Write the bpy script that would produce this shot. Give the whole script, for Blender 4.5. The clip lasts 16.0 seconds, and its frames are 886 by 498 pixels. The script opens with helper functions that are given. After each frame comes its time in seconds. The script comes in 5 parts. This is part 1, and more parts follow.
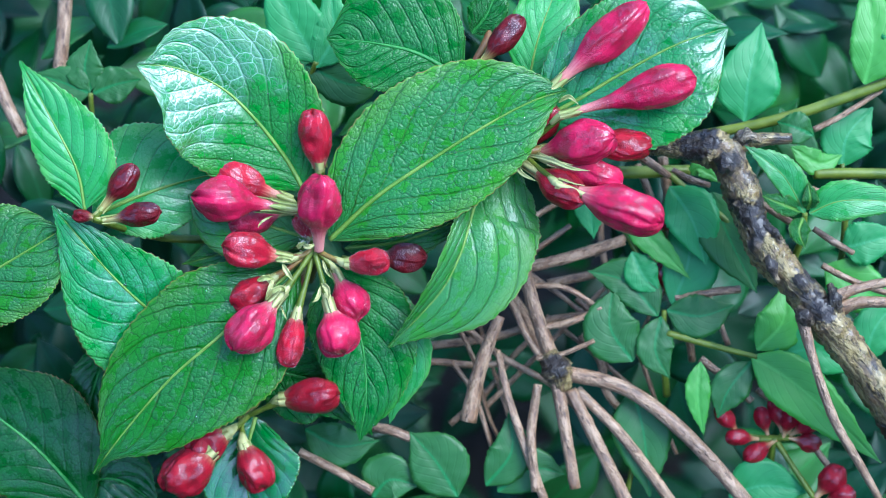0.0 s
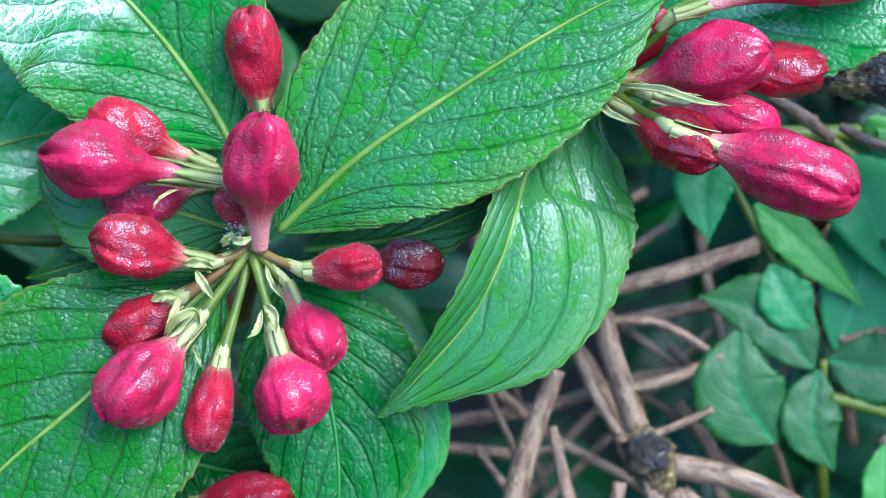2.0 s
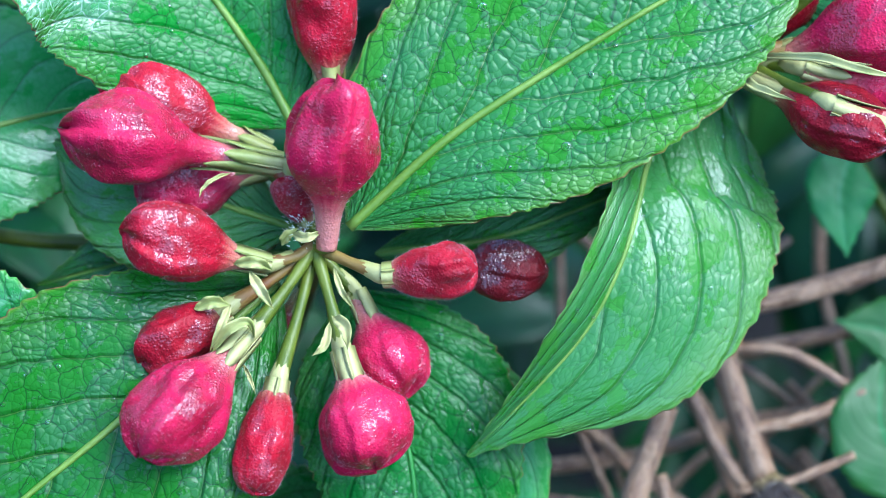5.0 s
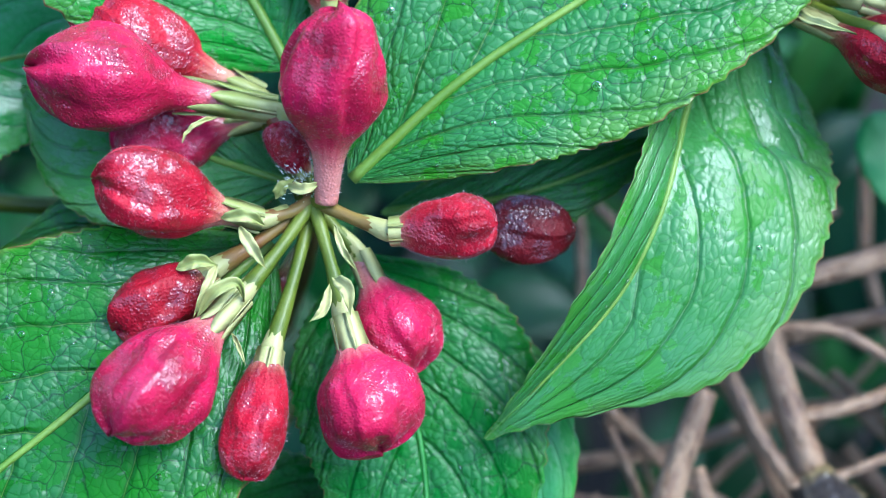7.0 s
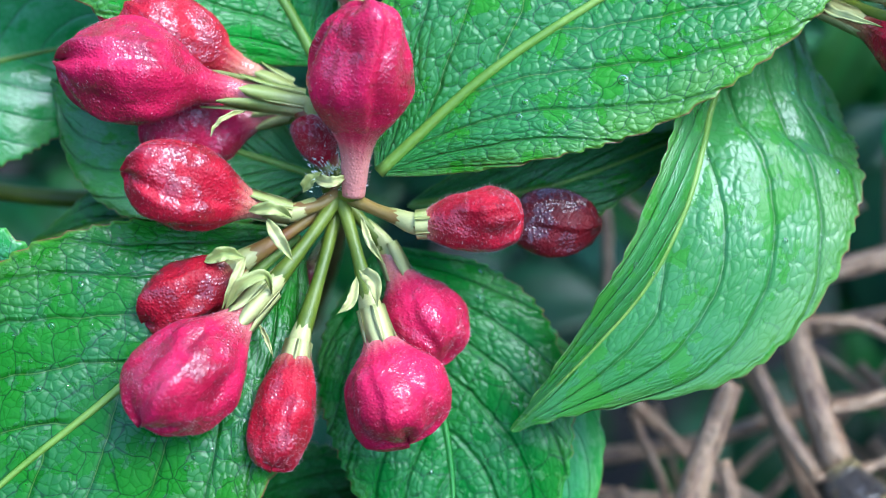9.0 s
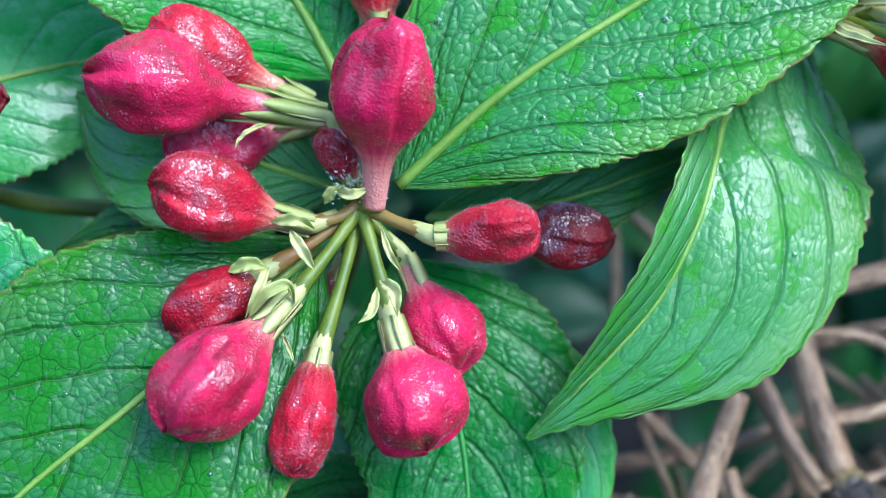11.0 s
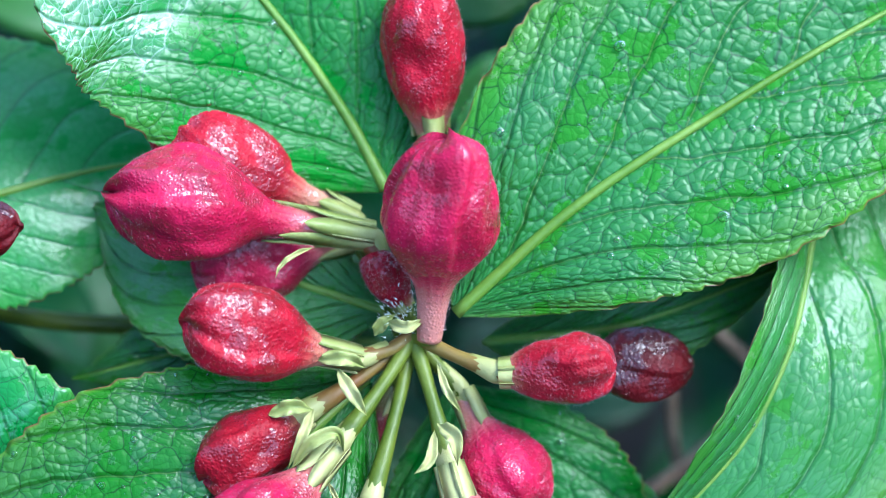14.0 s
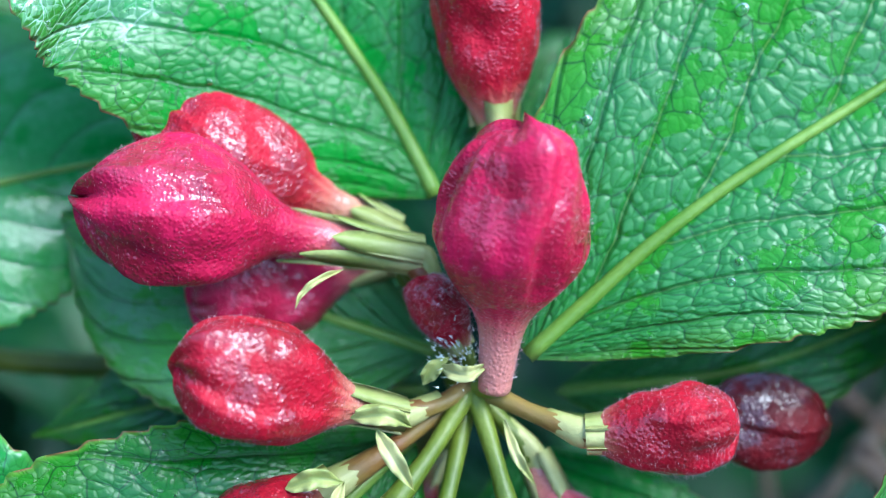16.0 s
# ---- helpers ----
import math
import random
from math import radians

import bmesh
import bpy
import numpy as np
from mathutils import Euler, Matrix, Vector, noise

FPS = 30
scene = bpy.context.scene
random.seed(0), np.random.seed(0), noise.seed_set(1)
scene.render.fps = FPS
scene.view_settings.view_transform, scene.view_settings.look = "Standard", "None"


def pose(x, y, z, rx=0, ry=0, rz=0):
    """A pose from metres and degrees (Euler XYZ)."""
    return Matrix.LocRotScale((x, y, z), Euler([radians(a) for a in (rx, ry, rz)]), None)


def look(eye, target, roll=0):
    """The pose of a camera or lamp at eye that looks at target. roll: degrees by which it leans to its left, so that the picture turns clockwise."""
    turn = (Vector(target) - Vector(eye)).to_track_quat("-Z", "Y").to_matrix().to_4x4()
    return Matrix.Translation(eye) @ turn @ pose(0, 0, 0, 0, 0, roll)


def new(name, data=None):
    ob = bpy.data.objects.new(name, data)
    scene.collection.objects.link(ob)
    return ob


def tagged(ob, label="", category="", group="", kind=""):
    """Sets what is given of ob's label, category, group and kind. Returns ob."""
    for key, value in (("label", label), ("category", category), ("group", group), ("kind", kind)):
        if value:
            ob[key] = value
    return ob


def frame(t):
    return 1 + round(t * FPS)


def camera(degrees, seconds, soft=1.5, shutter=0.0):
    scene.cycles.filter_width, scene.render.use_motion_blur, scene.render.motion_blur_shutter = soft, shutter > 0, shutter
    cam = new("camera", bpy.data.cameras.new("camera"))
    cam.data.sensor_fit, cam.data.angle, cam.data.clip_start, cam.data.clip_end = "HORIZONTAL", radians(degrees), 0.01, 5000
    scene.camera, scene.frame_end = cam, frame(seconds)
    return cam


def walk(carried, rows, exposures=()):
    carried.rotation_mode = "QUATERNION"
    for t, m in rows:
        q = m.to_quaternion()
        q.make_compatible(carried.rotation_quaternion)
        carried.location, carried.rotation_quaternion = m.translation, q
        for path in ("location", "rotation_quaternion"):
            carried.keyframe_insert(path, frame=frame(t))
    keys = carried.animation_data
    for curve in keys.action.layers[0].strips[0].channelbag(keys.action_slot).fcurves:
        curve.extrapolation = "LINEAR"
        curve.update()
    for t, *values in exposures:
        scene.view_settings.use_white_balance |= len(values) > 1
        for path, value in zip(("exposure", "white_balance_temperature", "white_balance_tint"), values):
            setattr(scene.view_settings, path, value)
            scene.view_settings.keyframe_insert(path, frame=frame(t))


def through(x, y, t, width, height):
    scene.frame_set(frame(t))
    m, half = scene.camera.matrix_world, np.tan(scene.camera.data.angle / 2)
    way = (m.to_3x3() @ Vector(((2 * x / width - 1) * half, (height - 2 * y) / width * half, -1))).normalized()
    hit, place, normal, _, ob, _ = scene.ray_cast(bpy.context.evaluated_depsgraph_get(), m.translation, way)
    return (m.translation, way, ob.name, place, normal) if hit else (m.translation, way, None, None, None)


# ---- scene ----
# Plant frame: origin at the node of the flowering shoot, centimetres; x to the right, y up the slope of the
# foliage, z out of the foliage towards the viewer. It leans back by 50 degrees over level ground.
LEAN = 40
PLANT = Matrix.Translation((0, 0, 0.9)) @ look((0, 0, 0), (0, math.cos(radians(LEAN)), -math.sin(radians(LEAN))))
TURN = np.array(PLANT.to_3x3())
CM = 0.01

cam = camera(30, 16.0, soft=1.0)
# seconds, place in the plant frame (cm), turn (degrees)
PATH = [
    (0, 3.757, -0.016, 48.000, 0.000, -0.000, 0.000),
    (0.5, 3.980, -0.221, 43.197, 0.288, 0.183, 0.049),
    (1, 3.769, -0.683, 38.737, 0.967, -0.035, 0.018),
    (1.5, 2.908, -0.867, 31.592, 1.735, -1.193, -0.329),
    (2, 2.181, -2.071, 27.941, 4.157, -2.194, -0.182),
    (2.5, 1.755, -2.508, 26.849, 5.099, -2.471, 0.185),
    (3, 1.654, -2.676, 26.068, 5.500, -2.371, 0.397),
    (3.5, 1.137, -3.021, 24.559, 6.515, -3.089, 0.283),
    (4, 0.888, -2.736, 24.190, 6.251, -2.856, 0.329),
    (4.2, 0.767, -2.599, 24.145, 6.048, -2.852, 0.396),
    (6.3, 0.520, -3.600, 20.270, 8.540, -3.340, 0.060),
    (6.5, 0.508, -3.616, 20.216, 8.578, -3.363, 0.026),
    (7, 0.516, -3.579, 20.059, 8.469, -3.150, 0.278),
    (7.5, 0.514, -3.603, 20.044, 8.080, -3.132, 0.504),
    (8, 0.519, -3.578, 19.999, 8.027, -3.095, 0.426),
    (8.5, 0.501, -3.601, 20.107, 8.355, -2.645, 0.295),
    (9, 0.490, -3.607, 20.158, 8.250, -2.306, 0.437),
    (9.2, 0.476, -3.605, 20.160, 8.335, -2.290, 0.435),
    (11.3, 0.030, -3.700, 20.850, 8.600, -2.890, 0.795),
    (11.5, 0.019, -3.751, 21.161, 8.606, -2.897, 0.795),
    (12, 0.110, -3.765, 21.419, 8.700, -2.710, 0.864),
    (12.5, 0.009, -2.886, 21.618, 7.557, -2.448, 0.689),
    (13, -0.366, -2.240, 21.805, 7.352, -2.772, 0.429),
    (13.5, -0.585, -1.920, 21.232, 7.434, -3.048, 0.491),
    (14, -0.791, -1.551, 18.738, 7.703, -3.484, 0.470),
    (14.5, -1.044, -1.237, 17.156, 7.913, -3.927, 0.266),
    (15, -1.114, -0.860, 15.653, 7.702, -3.917, 0.463),
    (15.5, -1.088, -0.625, 15.018, 7.647, -3.537, 0.565),
    (16, -1.157, -0.946, 14.473, 8.345, -3.588, 0.660),
]
walk(cam, [(t, PLANT @ pose(x * CM, y * CM, z * CM, rx, ry, rz)) for t, x, y, z, rx, ry, rz in PATH],
     exposures=((0, 1.92, 4980, 6), (3.5, 2.05, 5100, 7), (16, 2.09, 5250, 1)))

# a fast close-up lens, focused on the node of the flowering shoot: what lies behind it goes soft
focus = new("focus_mark")
focus.location = PLANT @ Vector((0, 0.004, 0.007))
focus.empty_display_size = 0.005
tagged(focus, kind="structure")
cam.data.dof.use_dof = True
cam.data.dof.focus_object = focus
cam.data.dof.aperture_fstop = cam.data.lens / 1000 / 0.0056

# ---- light: bright overcast sky after rain ----
world = bpy.data.worlds.new("overcast_sky")
scene.world = world
world.use_nodes = True
wn = world.node_tree
sky = wn.nodes.new("ShaderNodeTexSky")
sky.sky_type = "NISHITA"
sky.sun_disc = False
sky.sun_elevation = radians(58)
sky.sun_rotation = radians(118)
sky.air_density, sky.dust_density, sky.ozone_density = 1.0, 1.6, 2.0
wn.links.new(sky.outputs["Color"], wn.nodes["Background"].inputs["Color"])
wn.nodes["Background"].inputs["Strength"].default_value = 0.15
sun_data = bpy.data.lights.new("sun", "SUN")
sun_data.energy, sun_data.angle, sun_data.color = 1.2, radians(36), (1.0, 0.98, 0.95)
sun = new("sun", sun_data)
sun.matrix_world = look((0, 0, 0), (-0.468, 0.249, -0.848))


# ---- materials ----
class Net:
    """A small writer of shader nodes: values are sockets or numbers."""

    def __init__(self, name):
        self.m = bpy.data.materials.new(name)
        self.m.use_nodes = True
        self.t = self.m.node_tree
        self.b = self.t.nodes["Principled BSDF"]

    def put(self, socket, v):
        if isinstance(v, bpy.types.NodeSocket):
            self.t.links.new(v, socket)
        else:
            socket.default_value = v

    def math(self, op, a, b=0.0, c=0.0, clamp=False):
        n = self.t.nodes.new("ShaderNodeMath")
        n.operation, n.use_clamp = op, clamp
        for s, v in zip(n.inputs, (a, b, c)):
            self.put(s, v)
        return n.outputs[0]

    def ramp(self, v, lo, hi, to_lo=0.0, to_hi=1.0):
        n = self.t.nodes.new("ShaderNodeMapRange")
        n.interpolation_type = "SMOOTHSTEP"
        for s, x in zip(n.inputs, (v, lo, hi, to_lo, to_hi)):
            self.put(s, x)
        return n.outputs[0]

    def mix(self, f, a, b):
        n = self.t.nodes.new("ShaderNodeMix")
        n.data_type = "RGBA"
        self.put(n.inputs[0], f)
        self.put(n.inputs[6], a if isinstance(a, bpy.types.NodeSocket) else (*a, 1))
        self.put(n.inputs[7], b if isinstance(b, bpy.types.NodeSocket) else (*b, 1))
        return n.outputs[2]

    def uv(self, name):
        n = self.t.nodes.new("ShaderNodeUVMap")
        n.uv_map = name
        return n.outputs[0]

    def split(self, v):
        n = self.t.nodes.new("ShaderNodeSeparateXYZ")
        self.put(n.inputs[0], v)
        return n.outputs

    def object_coords(self):
        return self.t.nodes.new("ShaderNodeTexCoord").outputs["Object"]

    def random(self):
        return self.t.nodes.new("ShaderNodeObjectInfo").outputs["Random"]

    def island(self):
        return self.t.nodes.new("ShaderNodeNewGeometry").outputs["Random Per Island"]

    def noise(self, v, scale, detail=3.0, rough=0.5):
        n = self.t.nodes.new("ShaderNodeTexNoise")
        self.put(n.inputs["Vector"], v)
        for k, x in (("Scale", scale), ("Detail", detail), ("Roughness", rough)):
            self.put(n.inputs[k], x)
        return n.outputs["Fac"]

    def noise3(self, v, scale, detail=2.0):
        n = self.t.nodes.new("ShaderNodeTexNoise")
        self.put(n.inputs["Vector"], v)
        n.inputs["Scale"].default_value, n.inputs["Detail"].default_value = scale, detail
        return n.outputs["Color"]

    def vector(self, op, a, b):
        n = self.t.nodes.new("ShaderNodeVectorMath")
        n.operation = op
        self.put(n.inputs[0], a)
        self.put(n.inputs[1], b)
        return n.outputs[0]

    def cells(self, v, scale, feature="DISTANCE_TO_EDGE", dims="3D"):
        n = self.t.nodes.new("ShaderNodeTexVoronoi")
        n.voronoi_dimensions, n.feature = dims, feature
        self.put(n.inputs["Vector"], v)
        self.put(n.inputs["Scale"], scale)
        return n.outputs["Distance"]

    def stretch(self, v, sx, sy, sz):
        n = self.t.nodes.new("ShaderNodeMapping")
        self.put(n.inputs["Vector"], v)
        n.inputs["Scale"].default_value = (sx, sy, sz)
        return n.outputs[0]

    def bump(self, height, strength, distance, normal=None):
        n = self.t.nodes.new("ShaderNodeBump")
        self.put(n.inputs["Height"], height)
        n.inputs["Strength"].default_value = strength
        n.inputs["Distance"].default_value = distance
        if normal is not None:
            self.t.links.new(normal, n.inputs["Normal"])
        return n.outputs[0]

    def done(self, **values):
        for k, v in values.items():
            s = self.b.inputs[k.replace("_", " ")]
            if isinstance(v, tuple) and s.type == "RGBA":
                v = (*v, 1)
            self.put(s, v)
        return self.m

    def translucent(self, colour, share):
        out = self.t.nodes["Material Output"]
        tr = self.t.nodes.new("ShaderNodeBsdfTranslucent")
        self.put(tr.inputs["Color"], colour if isinstance(colour, bpy.types.NodeSocket) else (*colour, 1))
        mx = self.t.nodes.new("ShaderNodeMixShader")
        mx.inputs[0].default_value = share
        self.t.links.new(self.b.outputs[0], mx.inputs[1])
        self.t.links.new(tr.outputs[0], mx.inputs[2])
        self.t.links.new(mx.outputs[0], out.inputs["Surface"])


VEINS = 7.0     # side veins along a leaf
SWEEP = 0.42    # how far they run towards the tip, as a share of its length


def leaf_material(name, dark, light, vein, wet, fine=True, pairs=VEINS, sweep=SWEEP, rough=0.38, shine=0.50, gloss=0.0, relief_cm=0.016, vary=0.3, pool=None, film_ior=1.6, net=0.60, line=None, groove=2.0, through=0.14, margin=0.38, dry=0.530):
    """Quilted leaf: pale midrib, sunk side veins, a net of fine veins with domed cells between, patches of rain film."""
    n = Net(name)
    u, v, _ = n.split(n.uv("blade"))
    cm = n.uv("cm")
    a = n.math("ABSOLUTE", n.math("MULTIPLY_ADD", u, 2.0, -1.0))
    side = n.math("GREATER_THAN", u, 0.5)
    wob = n.math("MULTIPLY_ADD", n.noise(cm, 0.9, 3), 0.07, -0.035)
    p = n.math("ADD", v, n.math("MULTIPLY", n.math("POWER", a, 1.15), -sweep))
    p = n.math("ADD", n.math("MULTIPLY", n.math("ADD", p, wob), pairs), n.math("MULTIPLY", side, 0.4))
    near = n.math("ABSOLUTE", n.math("SUBTRACT", n.math("FRACT", p), 0.5))
    second = n.math("MULTIPLY", n.ramp(near, 0.030, 0.006), n.ramp(a, 0.97, 0.6))
    wide = n.math("MULTIPLY_ADD", v, -0.046, 0.062)
    along, run, _ = n.split(cm)
    x = n.math("ABSOLUTE", along)
    mid = n.math("MULTIPLY", n.ramp(n.math("SUBTRACT", x, wide), 0.016, -0.022), 0.6)
    rim = n.math("MULTIPLY", n.ramp(a, 0.965, 0.995), 0.55)
    colour = n.mix(n.noise(cm, 0.7, 3), dark, light)
    if fine:
        # light showing through the thin margin, painted as a yellower tone
        edge = n.math("MULTIPLY", n.ramp(n.math("ADD", a, n.math("MULTIPLY_ADD", n.noise(cm, 0.8, 3), 0.5, -0.25)), 0.62, 1.0), margin)
        colour = n.mix(edge, colour, (2.2 * light[0], 1.12 * light[1], 0.45 * light[2]))
        veins = n.math("MAXIMUM", mid, rim)
        # deep: the tone that paints shade into the vein grooves
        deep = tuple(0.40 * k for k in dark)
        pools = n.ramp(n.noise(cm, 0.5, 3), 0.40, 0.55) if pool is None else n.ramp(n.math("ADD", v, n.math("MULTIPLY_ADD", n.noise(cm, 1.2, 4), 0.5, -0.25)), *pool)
        # white sky glint on the fine veins, painted pale where the film lies
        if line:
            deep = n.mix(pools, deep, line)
        film = n.ramp(n.noise(n.stretch(cm, 1.0, 0.7, 1.0), 1.5, 6, 0.66), dry, dry + 0.018)
        colour = n.mix(n.math("MULTIPLY", film, 0.62), colour, wet)
        # centimetres across and along the side veins, so that the net lies between them
        flow = n.t.nodes.new("ShaderNodeCombineXYZ")
        n.put(flow.inputs[0], n.math("MULTIPLY", p, 4.3 / pairs))
        n.put(flow.inputs[1], n.math("ADD", n.math("MULTIPLY", x, 0.55), n.math("MULTIPLY", run, 0.84)))
        n.put(flow.inputs[2], side)
        lane = flow.outputs[0]
        bent = n.vector("MULTIPLY", n.vector("SUBTRACT", n.noise3(cm, 3.2), (0.5, 0.5, 0.5)), (0.55, 0.55, 0.0))
        coarse = n.vector("ADD", n.stretch(lane, 2.8, 3.0, 1.0), bent)
        close = n.vector("ADD", n.stretch(lane, 8.4, 7.8, 1.0), n.vector("MULTIPLY", bent, (2.2, 2.2, 0.0)))
        third = n.cells(coarse, 1.0, dims="2D")
        grid = n.cells(close, 1.0, dims="2D")
        pebble = n.cells(close, 1.0, feature="F1", dims="2D")
        small = n.cells(cm, 19.0, dims="2D")
        # net and side veins darkened in colour, as shade in their grooves
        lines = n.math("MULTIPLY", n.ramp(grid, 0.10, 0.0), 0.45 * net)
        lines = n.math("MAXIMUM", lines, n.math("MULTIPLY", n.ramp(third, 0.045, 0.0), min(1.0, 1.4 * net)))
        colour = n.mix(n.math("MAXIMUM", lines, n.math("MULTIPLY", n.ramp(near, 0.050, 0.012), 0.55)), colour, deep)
        colour = n.mix(n.math("MULTIPLY", n.ramp(near, 0.012, 0.004), n.ramp(a, 0.95, 0.2, 0.0, 0.75)), colour, tuple(0.6 * k for k in vein))
        dome = n.math("ADD", n.math("MULTIPLY", n.ramp(grid, 0.0, 0.30), 0.22), n.math("MULTIPLY", n.ramp(pebble, 0.85, 0.0), 0.60))
        flatter = n.math("MULTIPLY_ADD", film, -0.40, 1.0)
        relief = n.math("ADD", dome, n.math("MULTIPLY", n.ramp(third, 0.0, 0.20), 0.70))
        relief = n.math("ADD", n.math("MULTIPLY", relief, flatter), n.math("MULTIPLY", n.ramp(near, 0.0, 0.10), groove))
        relief = n.math("ADD", relief, n.math("ADD", n.math("MULTIPLY", n.noise(cm, 14.0, 3), 0.45), n.math("MULTIPLY", n.ramp(small, 0.0, 0.35), 0.05)))
        relief = n.math("MULTIPLY", relief, n.math("SUBTRACT", 1.0, mid))
        normal = n.bump(relief, 0.8, relief_cm * CM)
        pooled = n.bump(n.math("ADD", n.math("MULTIPLY", relief, 0.35), n.math("MULTIPLY", n.noise(cm, 5.0, 3), 2.2)), 0.8, relief_cm * CM)
        n.done(Normal=normal, Coat_Normal=pooled, Roughness=n.math("MULTIPLY_ADD", film, -0.10, rough),
               Specular_IOR_Level=n.math("MULTIPLY", n.math("MULTIPLY_ADD", film, -0.7 * shine, shine), n.ramp(grid, 0.0, 0.14, 0.45, 1.0)),
               Coat_Weight=n.math("MULTIPLY", pools, gloss), Coat_Roughness=0.04, Coat_IOR=film_ior)
    else:
        veins = n.math("MULTIPLY", mid, 0.6)
        swell = n.math("ADD", n.ramp(near, 0.0, 0.16), n.math("MULTIPLY", n.noise(cm, 2.2, 3), 1.6))
        # faint groove shade painted along the side veins
        colour = n.mix(n.math("MULTIPLY", second, 0.16), colour, tuple(0.5 * k for k in dark))
        n.done(Normal=n.bump(swell, 0.6, 0.006 * CM), Roughness=0.42, Specular_IOR_Level=0.36)
    colour = n.mix(veins, colour, vein)
    if fine:
        # brown tips of the teeth along the margin
        colour = n.mix(n.math("MULTIPLY", n.ramp(a, 0.985, 1.0), n.ramp(n.noise(cm, 3.0, 2), 0.42, 0.55)), colour, (0.20, 0.085, 0.04))
    hue = n.t.nodes.new("ShaderNodeHueSaturation")
    n.put(hue.inputs["Value"], n.math("MULTIPLY_ADD", n.random() if fine else n.island(), vary, 1.0 - vary / 2))
    if not fine:
        n.put(hue.inputs["Hue"], n.math("MULTIPLY_ADD", n.island(), -0.06, 0.515))
    n.put(hue.inputs["Color"], colour)
    colour = hue.outputs[0]
    n.translucent(colour, through)
    return n.done(Base_Color=colour)


LEAF = leaf_material("leaf_fresh", (0.018, 0.108, 0.012), (0.037, 0.178, 0.026), (0.15, 0.30, 0.035), (0.036, 0.190, 0.004), shine=0.44, gloss=0.20, margin=0.6)
LEAF_MOIST = leaf_material("leaf_moist", (0.016, 0.108, 0.010), (0.034, 0.176, 0.020), (0.15, 0.30, 0.035), (0.026, 0.170, 0.004), shine=0.34, gloss=0.25, dry=0.490)
LEAF_WET = leaf_material("leaf_wet", (0.019, 0.156, 0.028), (0.038, 0.250, 0.054), (0.11, 0.34, 0.06), (0.012, 0.180, 0.010), rough=0.34, shine=0.36, gloss=1.0, relief_cm=0.010)
# its pale line colour is a painted reflection along the vein net
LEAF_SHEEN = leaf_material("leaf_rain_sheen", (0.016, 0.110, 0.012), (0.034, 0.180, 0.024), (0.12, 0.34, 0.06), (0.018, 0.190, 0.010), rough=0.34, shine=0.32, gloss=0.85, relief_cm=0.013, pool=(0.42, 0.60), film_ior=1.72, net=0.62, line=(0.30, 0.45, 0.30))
LEAF_POOL = leaf_material("leaf_flooded", (0.010, 0.100, 0.020), (0.024, 0.170, 0.036), (0.09, 0.30, 0.05), (0.012, 0.150, 0.010), rough=0.25, gloss=1.0, relief_cm=0.004)
LEAF_LIGHT = leaf_material("leaf_light", (0.036, 0.155, 0.022), (0.060, 0.222, 0.044), (0.20, 0.42, 0.10), (0.056, 0.220, 0.018), rough=0.36, shine=0.40, gloss=0.40, groove=3.2, relief_cm=0.010, net=0.26, pairs=5.0, sweep=0.62, film_ior=1.6)
# darker copy of the fresh leaf, with shade put into its colour
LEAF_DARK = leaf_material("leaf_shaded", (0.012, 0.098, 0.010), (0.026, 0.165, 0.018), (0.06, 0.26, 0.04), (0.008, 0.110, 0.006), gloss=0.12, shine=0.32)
# lower left leaves: deep shade is put into these base colours
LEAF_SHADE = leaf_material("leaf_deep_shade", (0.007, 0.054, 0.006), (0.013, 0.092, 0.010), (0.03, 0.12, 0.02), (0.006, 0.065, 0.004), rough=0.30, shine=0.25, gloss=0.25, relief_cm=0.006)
LEAF_YOUNG = leaf_material("leaf_young", (0.046, 0.27, 0.046), (0.078, 0.37, 0.074), (0.12, 0.40, 0.10), (0.040, 0.28, 0.03), relief_cm=0.005, gloss=0.4, net=0.18, through=0.34)
LEAF_BACK = leaf_material("leaf_background", (0.008, 0.064, 0.010), (0.024, 0.138, 0.022), (0.03, 0.22, 0.09), (0.006, 0.120, 0.03), fine=False, vary=0.7)
LEAF_PALE = leaf_material("leaf_pale", (0.024, 0.155, 0.048), (0.054, 0.265, 0.088), (0.08, 0.31, 0.15), (0.02, 0.2, 0.1), fine=False)
# inner foliage: the shrub's own shade is put into these dark colours
LEAF_MID = leaf_material("leaf_middle_shaded", (0.004, 0.036, 0.008), (0.016, 0.120, 0.026), (0.02, 0.15, 0.05), (0.006, 0.120, 0.03), fine=False, vary=1.3)
LEAF_DEEP = leaf_material("leaf_deep_shaded", (0.003, 0.030, 0.009), (0.010, 0.092, 0.028), (0.009, 0.10, 0.04), (0.006, 0.120, 0.03), fine=False, vary=1.0)
LEAF_LIME = leaf_material("leaf_lime", (0.028, 0.20, 0.018), (0.056, 0.29, 0.034), (0.10, 0.40, 0.07), (0.04, 0.33, 0.01), fine=False)


